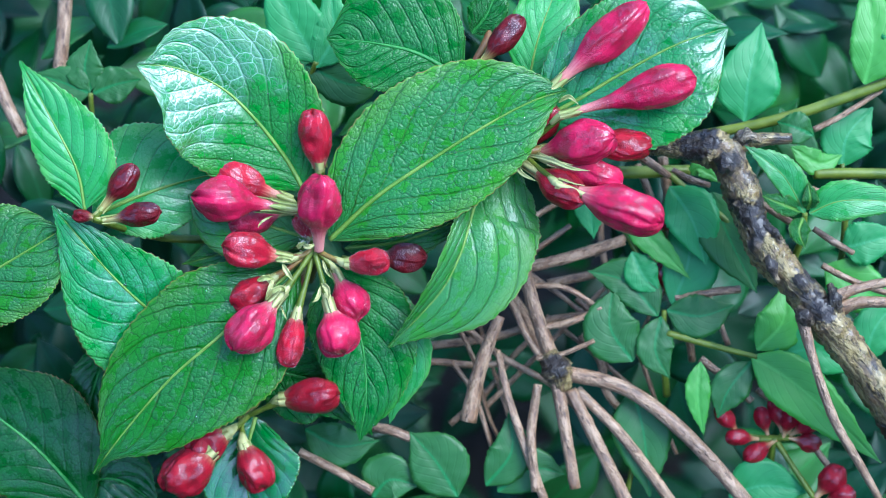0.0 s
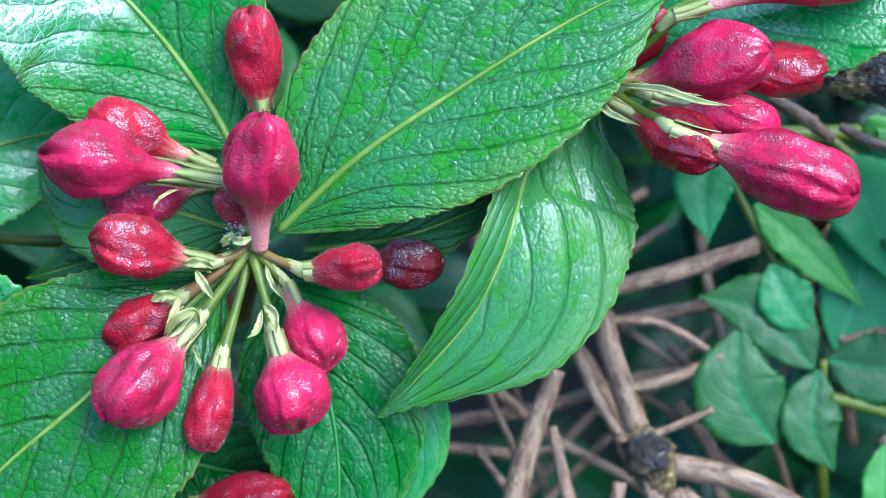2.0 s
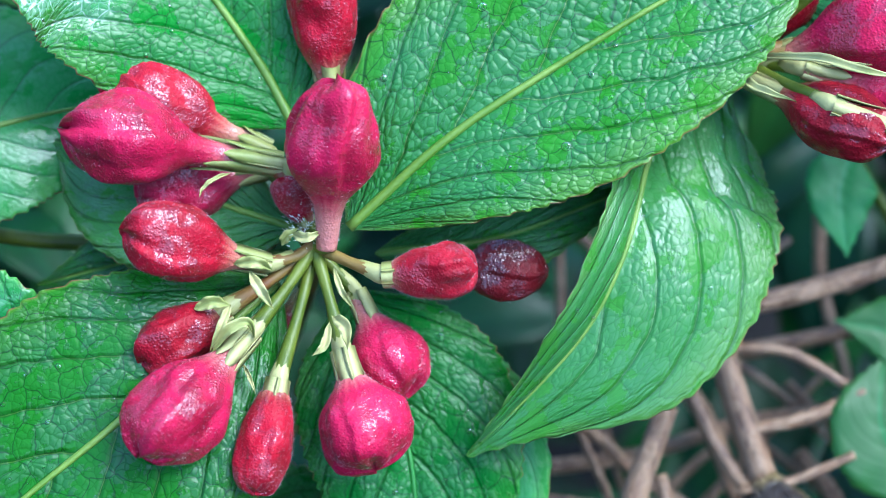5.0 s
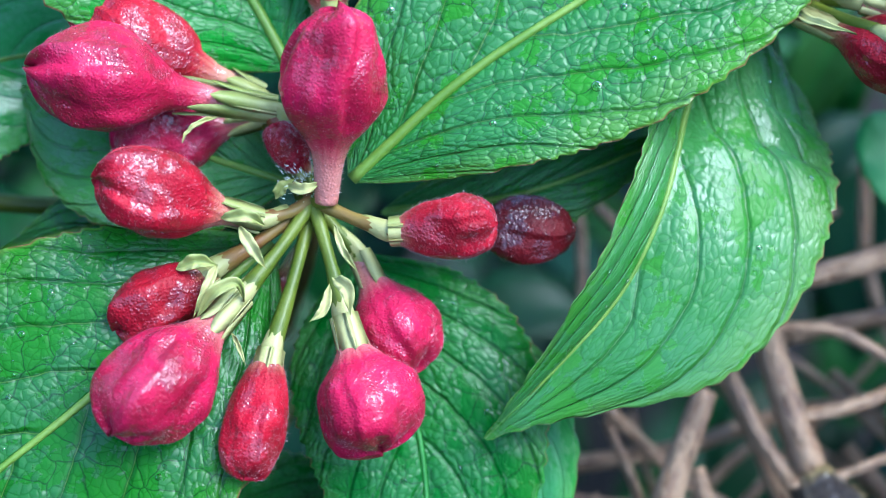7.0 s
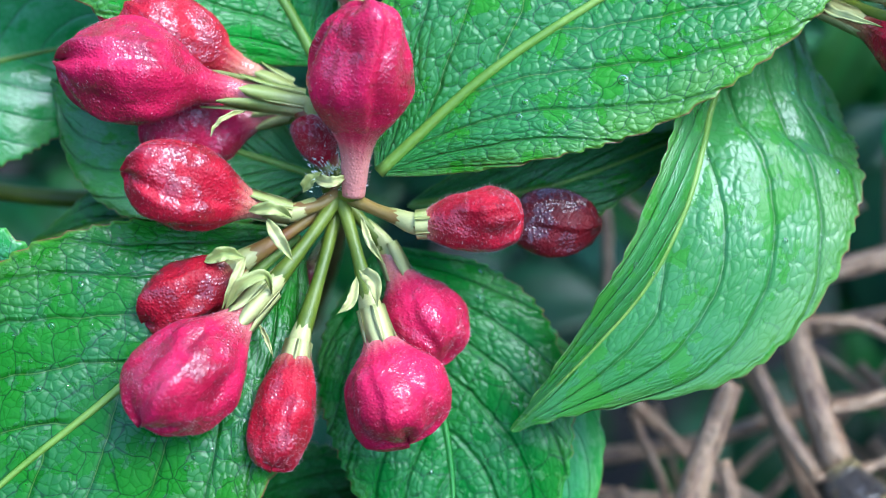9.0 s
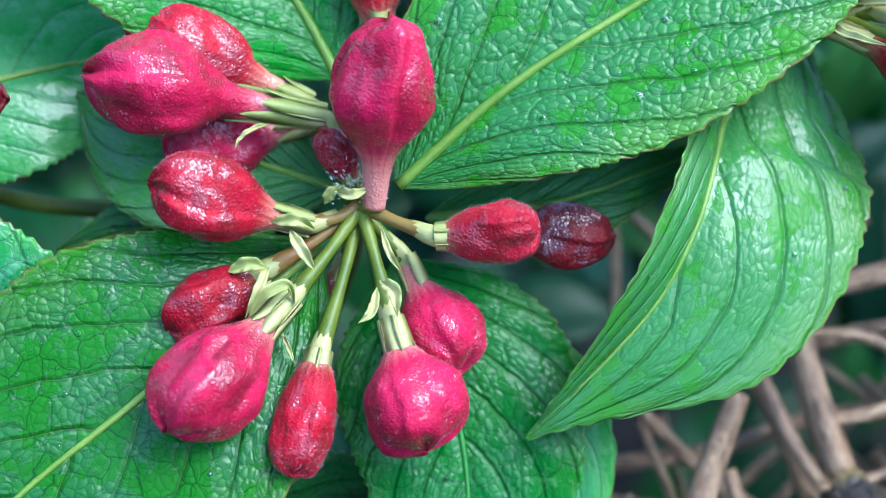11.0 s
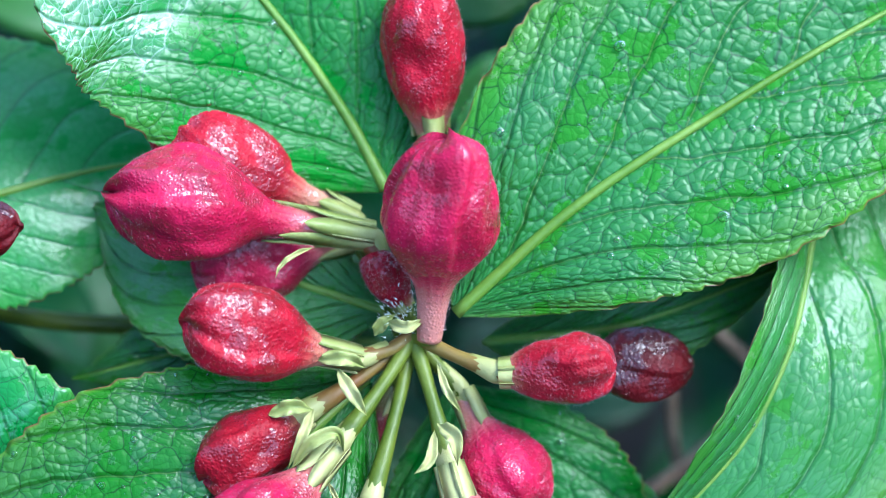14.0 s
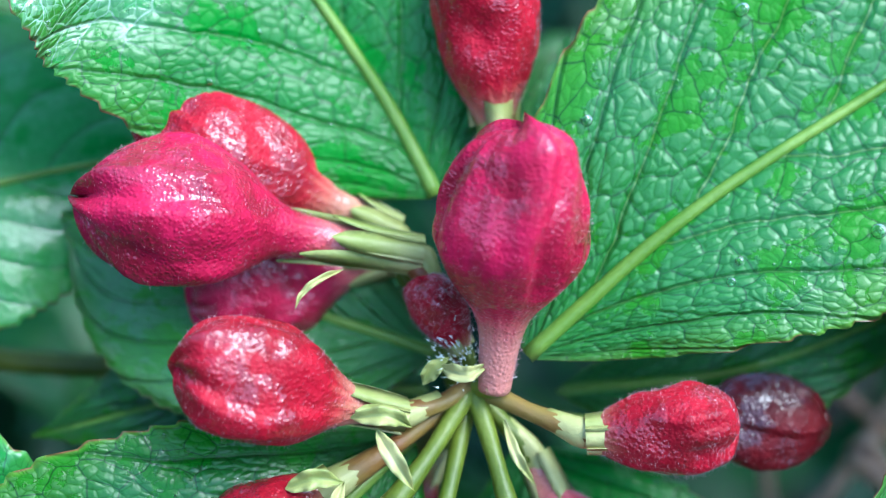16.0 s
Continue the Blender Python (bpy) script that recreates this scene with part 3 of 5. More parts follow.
def corolla(line, radius, profile, pale, lobes=5, fold=0.2, twist=0.6, flat=1.0, seed=0, rows=84, sides=96, seam=None, step_up=0.10):
    """A closed flower bud: petals that overlap each other, wrapped round the axis, each with its own keel and lumps.
    seam: the angle round the axis at which two petals meet (a quarter turn faces the viewer); step_up: how far the edge
    of the upper petal stands proud there."""
    rng = np.random.RandomState(seed)
    c = smooth_line(line, rows)
    s = np.linspace(0, 1, rows)
    v = 1 - (1 - s) ** 1.35
    c = np.stack([np.interp(v, s, c[:, k]) for k in range(3)], 1)
    r = width_of(profile, v) * radius
    tan = unit(np.gradient(c, axis=0))
    face = np.array([0, 0, 1.0])
    a = unit(np.cross(face, tan) + 1e-6)
    b = np.cross(tan, a)
    th = np.linspace(0, 2 * np.pi, sides, endpoint=False)
    step = 2 * math.pi / lobes
    start = (seam if seam is not None else rng.rand() * 6.28) + 0.5 * step
    lump = np.empty((rows, sides))
    crease = np.empty((rows, sides))
    pleat = np.empty((rows, sides))
    for i in range(rows):
        for j in range(sides):
            q = Vector((math.cos(th[j]), math.sin(th[j]), v[i] * 2.6 + seed * 3.7))
            lump[i, j] = noise.noise(q * 1.2) + 0.5 * noise.noise(q * 2.7)
            pleat[i, j] = noise.noise(Vector((math.cos(th[j]) * 4.2, math.sin(th[j]) * 4.2, v[i] * 2.4 - seed * 1.3)))
            crease[i, j] = abs(noise.noise(q * 3.4 + Vector((5, 1, 0))))
    heights = []
    for k in range(lobes):
        bend = twist * (v - 0.6) + 0.25 * np.sin(3.0 * v + 6.28 * rng.rand())
        d = (th[None] + bend[:, None] - start - k * step - 0.3 * (rng.rand() - 0.5) * (k > 0) + math.pi) % (2 * math.pi) - math.pi
        w = step * (0.74 + 0.16 * rng.rand())
        q = d / w
        keel = (0.2 + 0.7 * rng.rand()) * np.exp(-((d - 0.1) / 0.20) ** 2) * soft(v, 0.45, 0.8)[:, None]
        tip = 0.5 * (rng.rand() - 0.5) * soft(v, 0.72, 0.98)[:, None]
        heights.append(fold * (0.40 * rng.rand() + 0.62 * (1 - np.minimum(q * q, 2.0)) + 0.42 * keel + 0.8 * tip) - 0.9 * soft(np.abs(q), 0.88, 1.04))
    heights = np.stack(heights)
    top = heights.max(0)
    ripple = top + 0.010 * np.log(np.exp((heights - top) / 0.010).sum(0))
    ripple = 0.98 + (ripple - 0.60 * fold) * soft(v, 0.20, 0.58)[:, None]
    ripple = ripple + 0.10 * lump * soft(v, 0.16, 0.6)[:, None]
    for k in range(5):
        away = (th[None] - 6.28 * rng.rand() + math.pi) % (2 * math.pi) - math.pi
        ripple = ripple - (0.06 + 0.08 * rng.rand()) * np.exp(-(away / 0.34) ** 2 - ((v[:, None] - 0.5 - 0.42 * rng.rand()) / 0.11) ** 2)
    hollow = (th[None] - 1.57 - 0.9 * (rng.rand() - 0.5) + math.pi) % (2 * math.pi) - math.pi
    ripple = ripple - 0.17 * np.exp(-(hollow / 0.42) ** 2 - ((v[:, None] - 0.50) / 0.13) ** 2)
    first = seam if seam is not None else 1.0 + 1.2 * rng.rand()
    for at, proud, slant in ((first, step_up, 0.3 * (rng.rand() - 0.3)), (first - 1.9 - 0.5 * rng.rand(), 0.8 * step_up, 0.5), (first + 2.2, 0.7 * step_up, -0.4)):
        d = (th[None] - at - slant * (v[:, None] - 0.6) - 0.10 * np.sin(9 * v[:, None] + seed) + math.pi) % (2 * math.pi) - math.pi
        lip = np.exp(np.minimum(d, 0) / 0.38) * (1 - soft(d, -0.02, 0.10)) - 0.55 * np.exp(-((d - 0.12) / 0.13) ** 2)
        if at == first:
            lip = lip * 0.7 + 1.3 * np.clip(1 - np.abs(d + 0.04) / 0.75, 0, 1)
        ripple = ripple + proud * lip * soft(v, 0.30, 0.60)[:, None] * (1 - 0.5 * soft(v, 0.9, 1.0)[:, None])
    ripple = ripple + 0.022 * pleat * soft(v, 0.25, 0.6)[:, None]
    ripple = ripple - 0.10 * fold * (1 - soft(crease, 0.0, 0.10)) * soft(v, 0.55, 0.85)[:, None]
    rad = r[:, None] * ripple
    ends = radius * (0.22 * lump + 0.5 * (top - 0.6 * fold)) * soft(v, 0.72, 1.0)[:, None]
    ring = c[:, None] + (np.cos(th)[None, :, None] * a[:, None] + np.sin(th)[None, :, None] * b[:, None] * flat) * rad[..., None] + tan[:, None] * ends[..., None]
    uv = np.stack([np.broadcast_to(th[None] / 6.283, rad.shape), np.broadcast_to(1 - pale + pale * v[:, None], rad.shape)], -1).reshape(-1, 2)
    cm = np.stack([np.broadcast_to(th[None] * radius, rad.shape), np.broadcast_to(v[:, None] * 2, rad.shape)], -1).reshape(-1, 2)
    faces = []
    for i in range(rows - 1):
        for j in range(sides):
            k = (j + 1) % sides
            faces.append((i * sides + j, i * sides + k, (i + 1) * sides + k, (i + 1) * sides + j))
    faces.append(tuple(range((rows - 1) * sides, rows * sides)))
    faces.append(tuple(range(sides - 1, -1, -1)))
    return ring.reshape(-1, 3), faces, uv, cm


def sepal_blades(base, axis, radius, length, count=5, seed=0, spread=0.25):
    """Narrow pointed sepals round the foot of a bud; one mesh each."""
    rng = np.random.RandomState(seed)
    axis = unit(np.array(axis, float))
    a = unit(np.cross(axis, np.array([0.2, 0.3, 1.0])))
    b = np.cross(axis, a)
    made = []
    for k in range(count):
        th = 6.283 * (k + 0.3 * rng.rand()) / count
        d = np.cos(th) * a + np.sin(th) * b
        l = length * (0.75 + 0.5 * rng.rand())
        t = np.linspace(0, 1, 9)
        bend = spread * (0.3 + 1.2 * rng.rand())
        line = np.array(base) + axis * (t * l)[:, None] + d * (radius * (1.12 + 0.22 * t) + 0.012 + bend * t ** 3 * l)[:, None]
        across = np.cross(axis, d)
        w = (0.05 + 0.62 * radius) * (1 - t) ** 0.55 * (0.75 + 0.9 * t) + 0.005
        vs = np.vstack([line - across * w[:, None], line + d * (0.022 * (1 - t))[:, None], line + across * w[:, None], line - d * 0.018])
        n = len(t)
        fs = []
        for i in range(n - 1):
            for j in range(4):
                m = (j + 1) % 4
                fs.append((j * n + i, m * n + i, m * n + i + 1, j * n + i + 1))
        made.append((vs, fs))
    return made


def bud(parent, base, tip, radius, material, profile=CLUB, bow=(0, 0, 0), foot=None, foot_r=0.088, foot_material=None, sepals=6,
        sepal_length=0.62, label="", flat=0.90, fold=0.27, lobes=4, twist=0.6, spread=0.06, down=0, seam=None, coarse=False, step_up=0.10):
    base, tip = np.array(base, float), np.array(tip, float)
    mid = (base + tip) / 2 + np.array(bow, float)
    seed = int(abs(137 * tip[0] + 71 * tip[1] + 29 * tip[2])) % 991
    vs, fs, uv, cm = corolla([base, mid, tip], radius, profile, 0.80 if profile is EGG else 1.0, lobes, fold, twist, flat, seed, rows=40 if coarse else 84, sides=40 if coarse else 96, seam=seam, step_up=step_up)
    vs0 = vs
    ob = part("flower_bud", mesh_of("flower_bud", to_world(vs - base), fs, uv, cm), material, parent, base, label)
    if foot is not None:
        stem(ob, [foot, (np.array(foot) + base) / 2 + np.array((0.02, -0.03, 0.03)), base + (tip - base) * 0.03], [foot_r * 1.1, foot_r * 0.85, max(foot_r, radius * profile[0][1] * 1.02)], foot_material or STALK_GREEN, steps=12)
    r0 = radius * profile[0][1]
    if sepals and foot is not None:
        d = unit(mid - base)
        back = unit(np.array(foot, float) - base)
        stem(ob, [base + back * 0.38, base + back * 0.05, base + d * 0.16], [foot_r * 0.95, r0 * 0.98 + 0.015, r0 * 0.98], SEPAL, name="calyx", steps=10, sides=14, rough=0.05)
    for vs, fs in sepal_blades(base, mid - base, r0, sepal_length, sepals, seed, spread) if sepals else ():
        uv = np.zeros((len(vs), 2))
        part("sepal", mesh_of("sepal", to_world(vs - base), fs, uv, uv), SEPAL, ob, base)
    if down:
        hairs("down", ob, corolla_points(vs0, 96), down, 0.036, 0.0011, DOWN, base)
    return ob


def corolla_points(vs, sides):
    """Places and outward directions over a bud."""
    ring = vs.reshape(-1, sides, 3)
    out = unit(ring - ring.mean(1, keepdims=True))
    return ring[4:-2].reshape(-1, 3), out[4:-2].reshape(-1, 3)


def hairs(name, parent, spots, count, length, radius, material, at):
    """Fine hairs, standing on a surface: one mesh."""
    rng = np.random.RandomState(count)
    places, outs = spots
    pick = rng.randint(0, len(places), count)
    root = places[pick] + 0.02 * (rng.rand(count, 3) - 0.5)
    d = unit(outs[pick] + 0.9 * (rng.rand(count, 3) - 0.5))
    e = unit(np.cross(d, rng.rand(count, 3) + 0.01))
    f = np.cross(d, e)
    root = root - d * 0.015
    tip = root + d * (0.015 + length * (0.6 + 0.8 * rng.rand(count, 1)))
    verts = np.stack([root + e * radius, root - 0.5 * e * radius + 0.87 * f * radius, root - 0.5 * e * radius - 0.87 * f * radius, tip], 1)
    faces = []
    for k in range(0, 4 * count, 4):
        faces += [(k, k + 1, k + 3), (k + 1, k + 2, k + 3), (k + 2, k, k + 3)]
    part(name, mesh_of(name, to_world(verts.reshape(-1, 3) - np.array(at, float)), faces), material, parent, at)


# ---- ground ----
bm = bmesh.new()
bmesh.ops.create_grid(bm, x_segments=60, y_segments=60, size=1.0)
for vert in bm.verts:
    vert.co.x, vert.co.y = (math.copysign(abs(c) ** 4 * 3000 + abs(c) * 3, c) for c in (vert.co.x, vert.co.y))
    vert.co.z = 0.03 * noise.noise(vert.co * 1.7)
soil_mesh = bpy.data.meshes.new("ground")
bm.to_mesh(soil_mesh)
bm.free()
soil_mesh.materials.append(SOIL)
tagged(new("ground", soil_mesh), "damp dark soil under the shrub", "ground", kind="structure")

# ---- flowering shoot in the middle ----
shoot = thing("flowering_shoot", (0, 0, 0), "wet flowering shrub shoot with crimson buds and toothed green leaves", "shoot", "shoots of the shrub")
stem(shoot, [(-0.6, -1.0, -6.0), (-0.2, -0.4, -3.0), (0, 0, -0.4)], [0.16, 0.15, 0.13], STALK_BROWN)
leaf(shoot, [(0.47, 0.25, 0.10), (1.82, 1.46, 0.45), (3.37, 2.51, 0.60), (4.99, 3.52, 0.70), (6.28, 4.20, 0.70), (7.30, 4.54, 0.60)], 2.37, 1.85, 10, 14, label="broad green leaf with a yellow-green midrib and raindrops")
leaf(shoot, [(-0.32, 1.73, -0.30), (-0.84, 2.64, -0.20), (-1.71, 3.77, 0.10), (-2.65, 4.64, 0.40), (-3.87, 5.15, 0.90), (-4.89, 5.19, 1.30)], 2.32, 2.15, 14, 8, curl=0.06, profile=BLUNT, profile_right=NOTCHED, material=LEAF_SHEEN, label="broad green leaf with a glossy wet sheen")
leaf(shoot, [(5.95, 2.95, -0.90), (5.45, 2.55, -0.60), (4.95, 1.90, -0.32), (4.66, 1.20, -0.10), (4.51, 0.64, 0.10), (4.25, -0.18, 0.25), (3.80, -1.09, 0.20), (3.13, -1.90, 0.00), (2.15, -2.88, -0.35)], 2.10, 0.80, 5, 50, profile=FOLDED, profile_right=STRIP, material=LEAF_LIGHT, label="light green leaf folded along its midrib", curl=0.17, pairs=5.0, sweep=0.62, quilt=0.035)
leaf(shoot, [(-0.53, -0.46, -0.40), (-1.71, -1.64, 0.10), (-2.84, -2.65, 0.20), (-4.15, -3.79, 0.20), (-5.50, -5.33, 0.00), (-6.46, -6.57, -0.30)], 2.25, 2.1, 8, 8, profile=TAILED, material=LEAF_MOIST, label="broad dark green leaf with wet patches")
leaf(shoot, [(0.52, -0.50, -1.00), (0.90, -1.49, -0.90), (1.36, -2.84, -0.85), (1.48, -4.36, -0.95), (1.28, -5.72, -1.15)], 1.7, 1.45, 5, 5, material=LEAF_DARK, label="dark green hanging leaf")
leaf(shoot, [(0.65, -0.67, -1.40), (1.67, -2.02, -1.30), (2.51, -3.37, -1.30), (2.16, -5.25, -1.60)], 1.2, 1.0, material=LEAF_YOUNG, rows=60)
leaf(shoot, [(0.85, 0.00, -0.80), (2.69, 0.25, -0.60), (4.77, 1.08, -0.60)], 0.5, 0.62, material=LEAF, rows=60)
leaf(shoot, [(-0.34, 0.00, -1.10), (-2.00, 0.00, -1.00), (-4.01, -0.47, -1.20)], 0.8, 0.9, material=LEAF, rows=60, label="dark green leaf with a reddish edge")
leaf(shoot, [(-0.30, 0.33, -0.60), (-1.97, 0.87, -0.70), (-3.78, 1.59, -0.90)], 1.3, 0.8, material=LEAF_LIGHT, rows=60, profile=BLUNT)

leaf(shoot, [(0.62, 1.10, -0.70), (0.80, 2.20, -0.65), (0.95, 3.40, -0.80)], 0.42, 0.40, material=LEAF_YOUNG, rows=60, label="small pale young leaf standing behind a bud")

# buds of the middle shoot
bud(shoot, (0.17, -0.06, 0.22), (0.28, 2.02, 1.30), 0.65, PETAL_PINK, profile=HEART, bow=(0, 0, 0.1), foot=(0, 0, 0), seam=1.85, step_up=0.16, fold=0.22, label="large crimson-pink closed flower bud", sepals=0, down=2600)
bud(shoot, (0.18, 2.33, 0.00), (-0.01, 3.94, 0.50), 0.47, PETAL_RED, profile=EGG, foot=(0.25, 0.66, -0.40), label="crimson closed flower bud", sepals=3, down=2600)
bud(shoot, (-0.47, 1.13, 0.00), (-3.42, 1.52, 0.40), 0.65, PETAL_PINK, profile=TUBED, foot=(0, 0, -0.1), foot_material=STALK_BROWN, sepals=6, sepal_length=1.0, label="large pink closed flower bud", down=2600)
bud(shoot, (-0.67, 1.39, -0.40), (-3.00, 2.36, -0.05), 0.52, PETAL_RED, profile=CLUB, foot=(-0.1, 0.1, -0.4), down=2600)
bud(shoot, (-0.60, 1.19, -0.60), (-2.53, 0.74, -0.70), 0.46, PETAL_PINK, foot=(-0.1, 0, -0.5), sepals=4, label="pink flower bud beneath a larger one", down=2600)
bud(shoot, (-0.08, 0.30, 0.00), (-0.48, 0.90, 0.20), 0.23, PETAL_DEEP, profile=EGG, foot=(0, 0, -0.2), sepals=2, sepal_length=0.3, down=2600)
bud(shoot, (-0.62, -0.30, 0.20), (-2.50, 0.05, 0.90), 0.53, PETAL_RED, foot=(0, 0, 0), foot_material=STALK_BROWN, sepals=5, label="crimson closed flower bud with wet highlights", down=2600)
bud(shoot, (-1.18, -0.88, 0.10), (-2.31, -1.64, 0.20), 0.42, PETAL_DEEP, profile=EGG, foot=(0, 0, -0.1), foot_material=STALK_BROWN, label="dark red closed flower bud", down=700)
bud(shoot, (-0.82, -1.22, 0.30), (-2.20, -2.88, 0.80), 0.60, PETAL_PINK, foot=(0, 0, 0), label="large crimson-pink closed flower bud", down=2600)
bud(shoot, (-0.46, -1.86, 0.20), (-0.74, -3.38, 0.40), 0.37, PETAL_RED, profile=EGG, fold=0.12, foot=(0, 0, -0.2), foot_material=STALK_GREEN, label="crimson bud on a slender stalk", down=2600)
bud(shoot, (0.40, -1.44, 0.20), (0.87, -3.02, 0.30), 0.60, PETAL_PINK, foot=(0, 0, 0), label="large crimson-pink closed flower bud", down=2600)
bud(shoot, (0.57, -0.60, -0.30), (1.28, -2.05, -0.30), 0.51, PETAL_PINK, foot=(0, 0, -0.3), sepals=3, down=2600)
bud(shoot, (0.94, -0.44, 0.40), (2.19, -0.37, 0.60), 0.37, PETAL_RED, profile=EGG, foot=(0, 0, 0), foot_material=STALK_BROWN, label="crimson closed flower bud", down=2600)
bud(shoot, (1.58, -0.30, -0.30), (3.25, -0.25, -0.40), 0.42, PETAL_DARK, profile=CLUB, flat=0.6, foot=(0.81, -0.29, -0.50), sepals=2, label="dark maroon flower bud", down=700)
bud(shoot, (-0.15, -0.50, -0.60), (-0.77, -1.58, -0.70), 0.24, PETAL_DARK, foot=(0, 0, -0.4), sepals=2, down=700)

for line, radii in (
    ([(-0.85, -0.43, 0.60), (-0.69, -0.69, 0.70), (-0.52, -0.94, 0.60)], [0.05, 0.075, 0.01]),
    ([(-1.07, -0.34, 0.60), (-0.76, -0.32, 0.70), (-0.55, -0.40, 0.50)], [0.05, 0.08, 0.03]),
    ([(-1.60, -0.93, 0.40), (-1.35, -0.84, 0.50), (-1.10, -0.87, 0.40)], [0.03, 0.085, 0.04]),
    ([(-1.11, -0.86, 0.40), (-1.21, -1.13, 0.50), (-1.37, -1.51, 0.50)], [0.04, 0.06, 0.012]),
    ([(-1.33, -1.51, 0.50), (-1.12, -1.23, 0.70), (-0.85, -1.12, 0.70), (-0.77, -1.33, 0.50)], [0.015, 0.06, 0.075, 0.03]),
    ([(0.26, -1.00, 0.40), (0.44, -1.17, 0.60), (0.48, -1.47, 0.50)], [0.05, 0.085, 0.02]),
    ([(0.23, -1.08, 0.40), (0.17, -1.41, 0.60), (0.00, -1.56, 0.60)], [0.05, 0.06, 0.02]),
    ([(-0.31, 0.12, 0.30), (-0.10, 0.05, 0.50), (0.10, 0.14, 0.40)], [0.06, 0.07, 0.02]),
    ([(-0.45, -0.02, 0.20), (-0.36, 0.11, 0.30), (-0.22, 0.21, 0.30)], [0.05, 0.07, 0.03]),
    ([(-0.95, -1.64, 0.20), (-0.84, -1.84, 0.30), (-0.75, -2.08, 0.30)], [0.03, 0.025, 0.008]),
    ([(-1.15, 0.94, 0.40), (-1.37, 0.81, 0.60), (-1.50, 0.69, 0.60), (-1.55, 0.57, 0.60)], [0.02, 0.03, 0.03, 0.02]),
    ([(0.27, -0.31, 0.10), (0.38, -0.64, 0.20), (0.56, -0.89, 0.10)], [0.03, 0.045, 0.01]),
):
    w = 1.25 * max(radii)
    vs, fs, uv, cm = blade(line, w, w, 38, 30, rows=20, cols=7, curl=0.1, quilt=0.0, teeth=0.0, wave=0.02, thick=0.018, seed=len(bpy.data.objects))
    part("bract", mesh_of("bract", to_world(vs - np.array(line[0])), fs, uv, cm), SEPAL, shoot, line[0])
node_spots = np.random.RandomState(8).normal(size=(400, 3)) * np.array([0.15, 0.12, 0.10]) + np.array([-0.12, 0.22, 0.22])
hairs("fuzz", shoot, (node_spots, unit(node_spots - np.array([0, 0.1, -0.2]))), 160, 0.05, 0.006, FUZZ, (0, 0, 0))

# ---- shoot on the right ----
right = thing("flowering_shoot", (6.04, 2.75, 0.60), "wet flowering shrub shoot with a fan of crimson buds", "shoot", "shoots of the shrub")
stem(right, [(10.39, 2.98, -1.00), (8.16, 3.06, -0.40), (5.97, 2.77, 0.40)], [0.2, 0.16, 0.12], STALK_BROWN)
leaf(right, [(6.49, 3.70, -0.10), (7.63, 4.30, 0.00), (9.09, 5.16, 0.10), (10.57, 5.93, 0.10), (12.04, 6.44, -0.10)], 2.1, 2.56, 6, 17, curl=0.06, profile=BLUNT, material=LEAF_WET, label="broad glossy green leaf behind the buds")
R0 = (6.00, 2.84, -0.30)
bud(right, (6.86, 4.58, 0.50), (9.53, 6.98, 0.70), 0.55, PETAL_PINK, profile=CLUB, foot=R0, label="long pink closed flower bud")
bud(right, (7.07, 3.77, 1.00), (10.87, 4.83, 1.20), 0.55, PETAL_PINK, profile=LONG, foot=R0, label="long pink closed flower bud")
bud(right, (6.03, 2.97, -0.20), (6.97, 4.13, 0.10), 0.48, PETAL_DEEP, profile=EGG, foot=R0, sepals=2)
bud(right, (6.16, 2.71, -0.10), (8.64, 3.14, 1.30), 0.59, PETAL_PINK, profile=CLUB, foot=R0)
bud(right, (7.76, 3.01, 0.40), (9.71, 2.92, 0.50), 0.43, PETAL_RED, profile=EGG, foot=R0, sepals=0)
bud(right, (6.78, 2.52, 0.50), (8.86, 1.86, 0.60), 0.48, PETAL_PINK, profile=CLUB, foot=R0, sepals=4)
bud(right, (6.07, 2.46, 0.10), (7.72, 1.31, 1.30), 0.47, PETAL_DEEP, profile=CLUB, foot=R0, sepals=5, sepal_length=1.0)
bud(right, (6.97, 1.84, 1.20), (9.89, 0.71, 1.50), 0.60, PETAL_PINK, profile=CLUB, foot=R0, label="large glossy pink closed flower bud", sepals=5, sepal_length=1.0)

for line in ([(5.86, 2.79, 0.00), (6.74, 2.53, 1.10), (7.35, 2.26, 1.50), (7.92, 2.18, 1.50)], [(5.79, 2.66, 0.00), (5.98, 2.16, 0.90), (6.44, 1.88, 1.30)], [(6.46, 2.80, 0.30), (6.97, 2.43, 1.20), (7.43, 2.35, 1.50)], [(7.04, 4.15, 0.90), (7.32, 4.30, 1.10), (7.60, 4.08, 1.20)]):
    vs, fs, uv, cm = blade(line, 0.075, 0.075, 30, 30, rows=20, cols=5, curl=0.1, quilt=0.0, teeth=0.0, thick=0.016, seed=len(bpy.data.objects))
    part("sepal", mesh_of("sepal", to_world(vs - np.array(line[0])), fs, uv, cm), SEPAL, right, line[0])

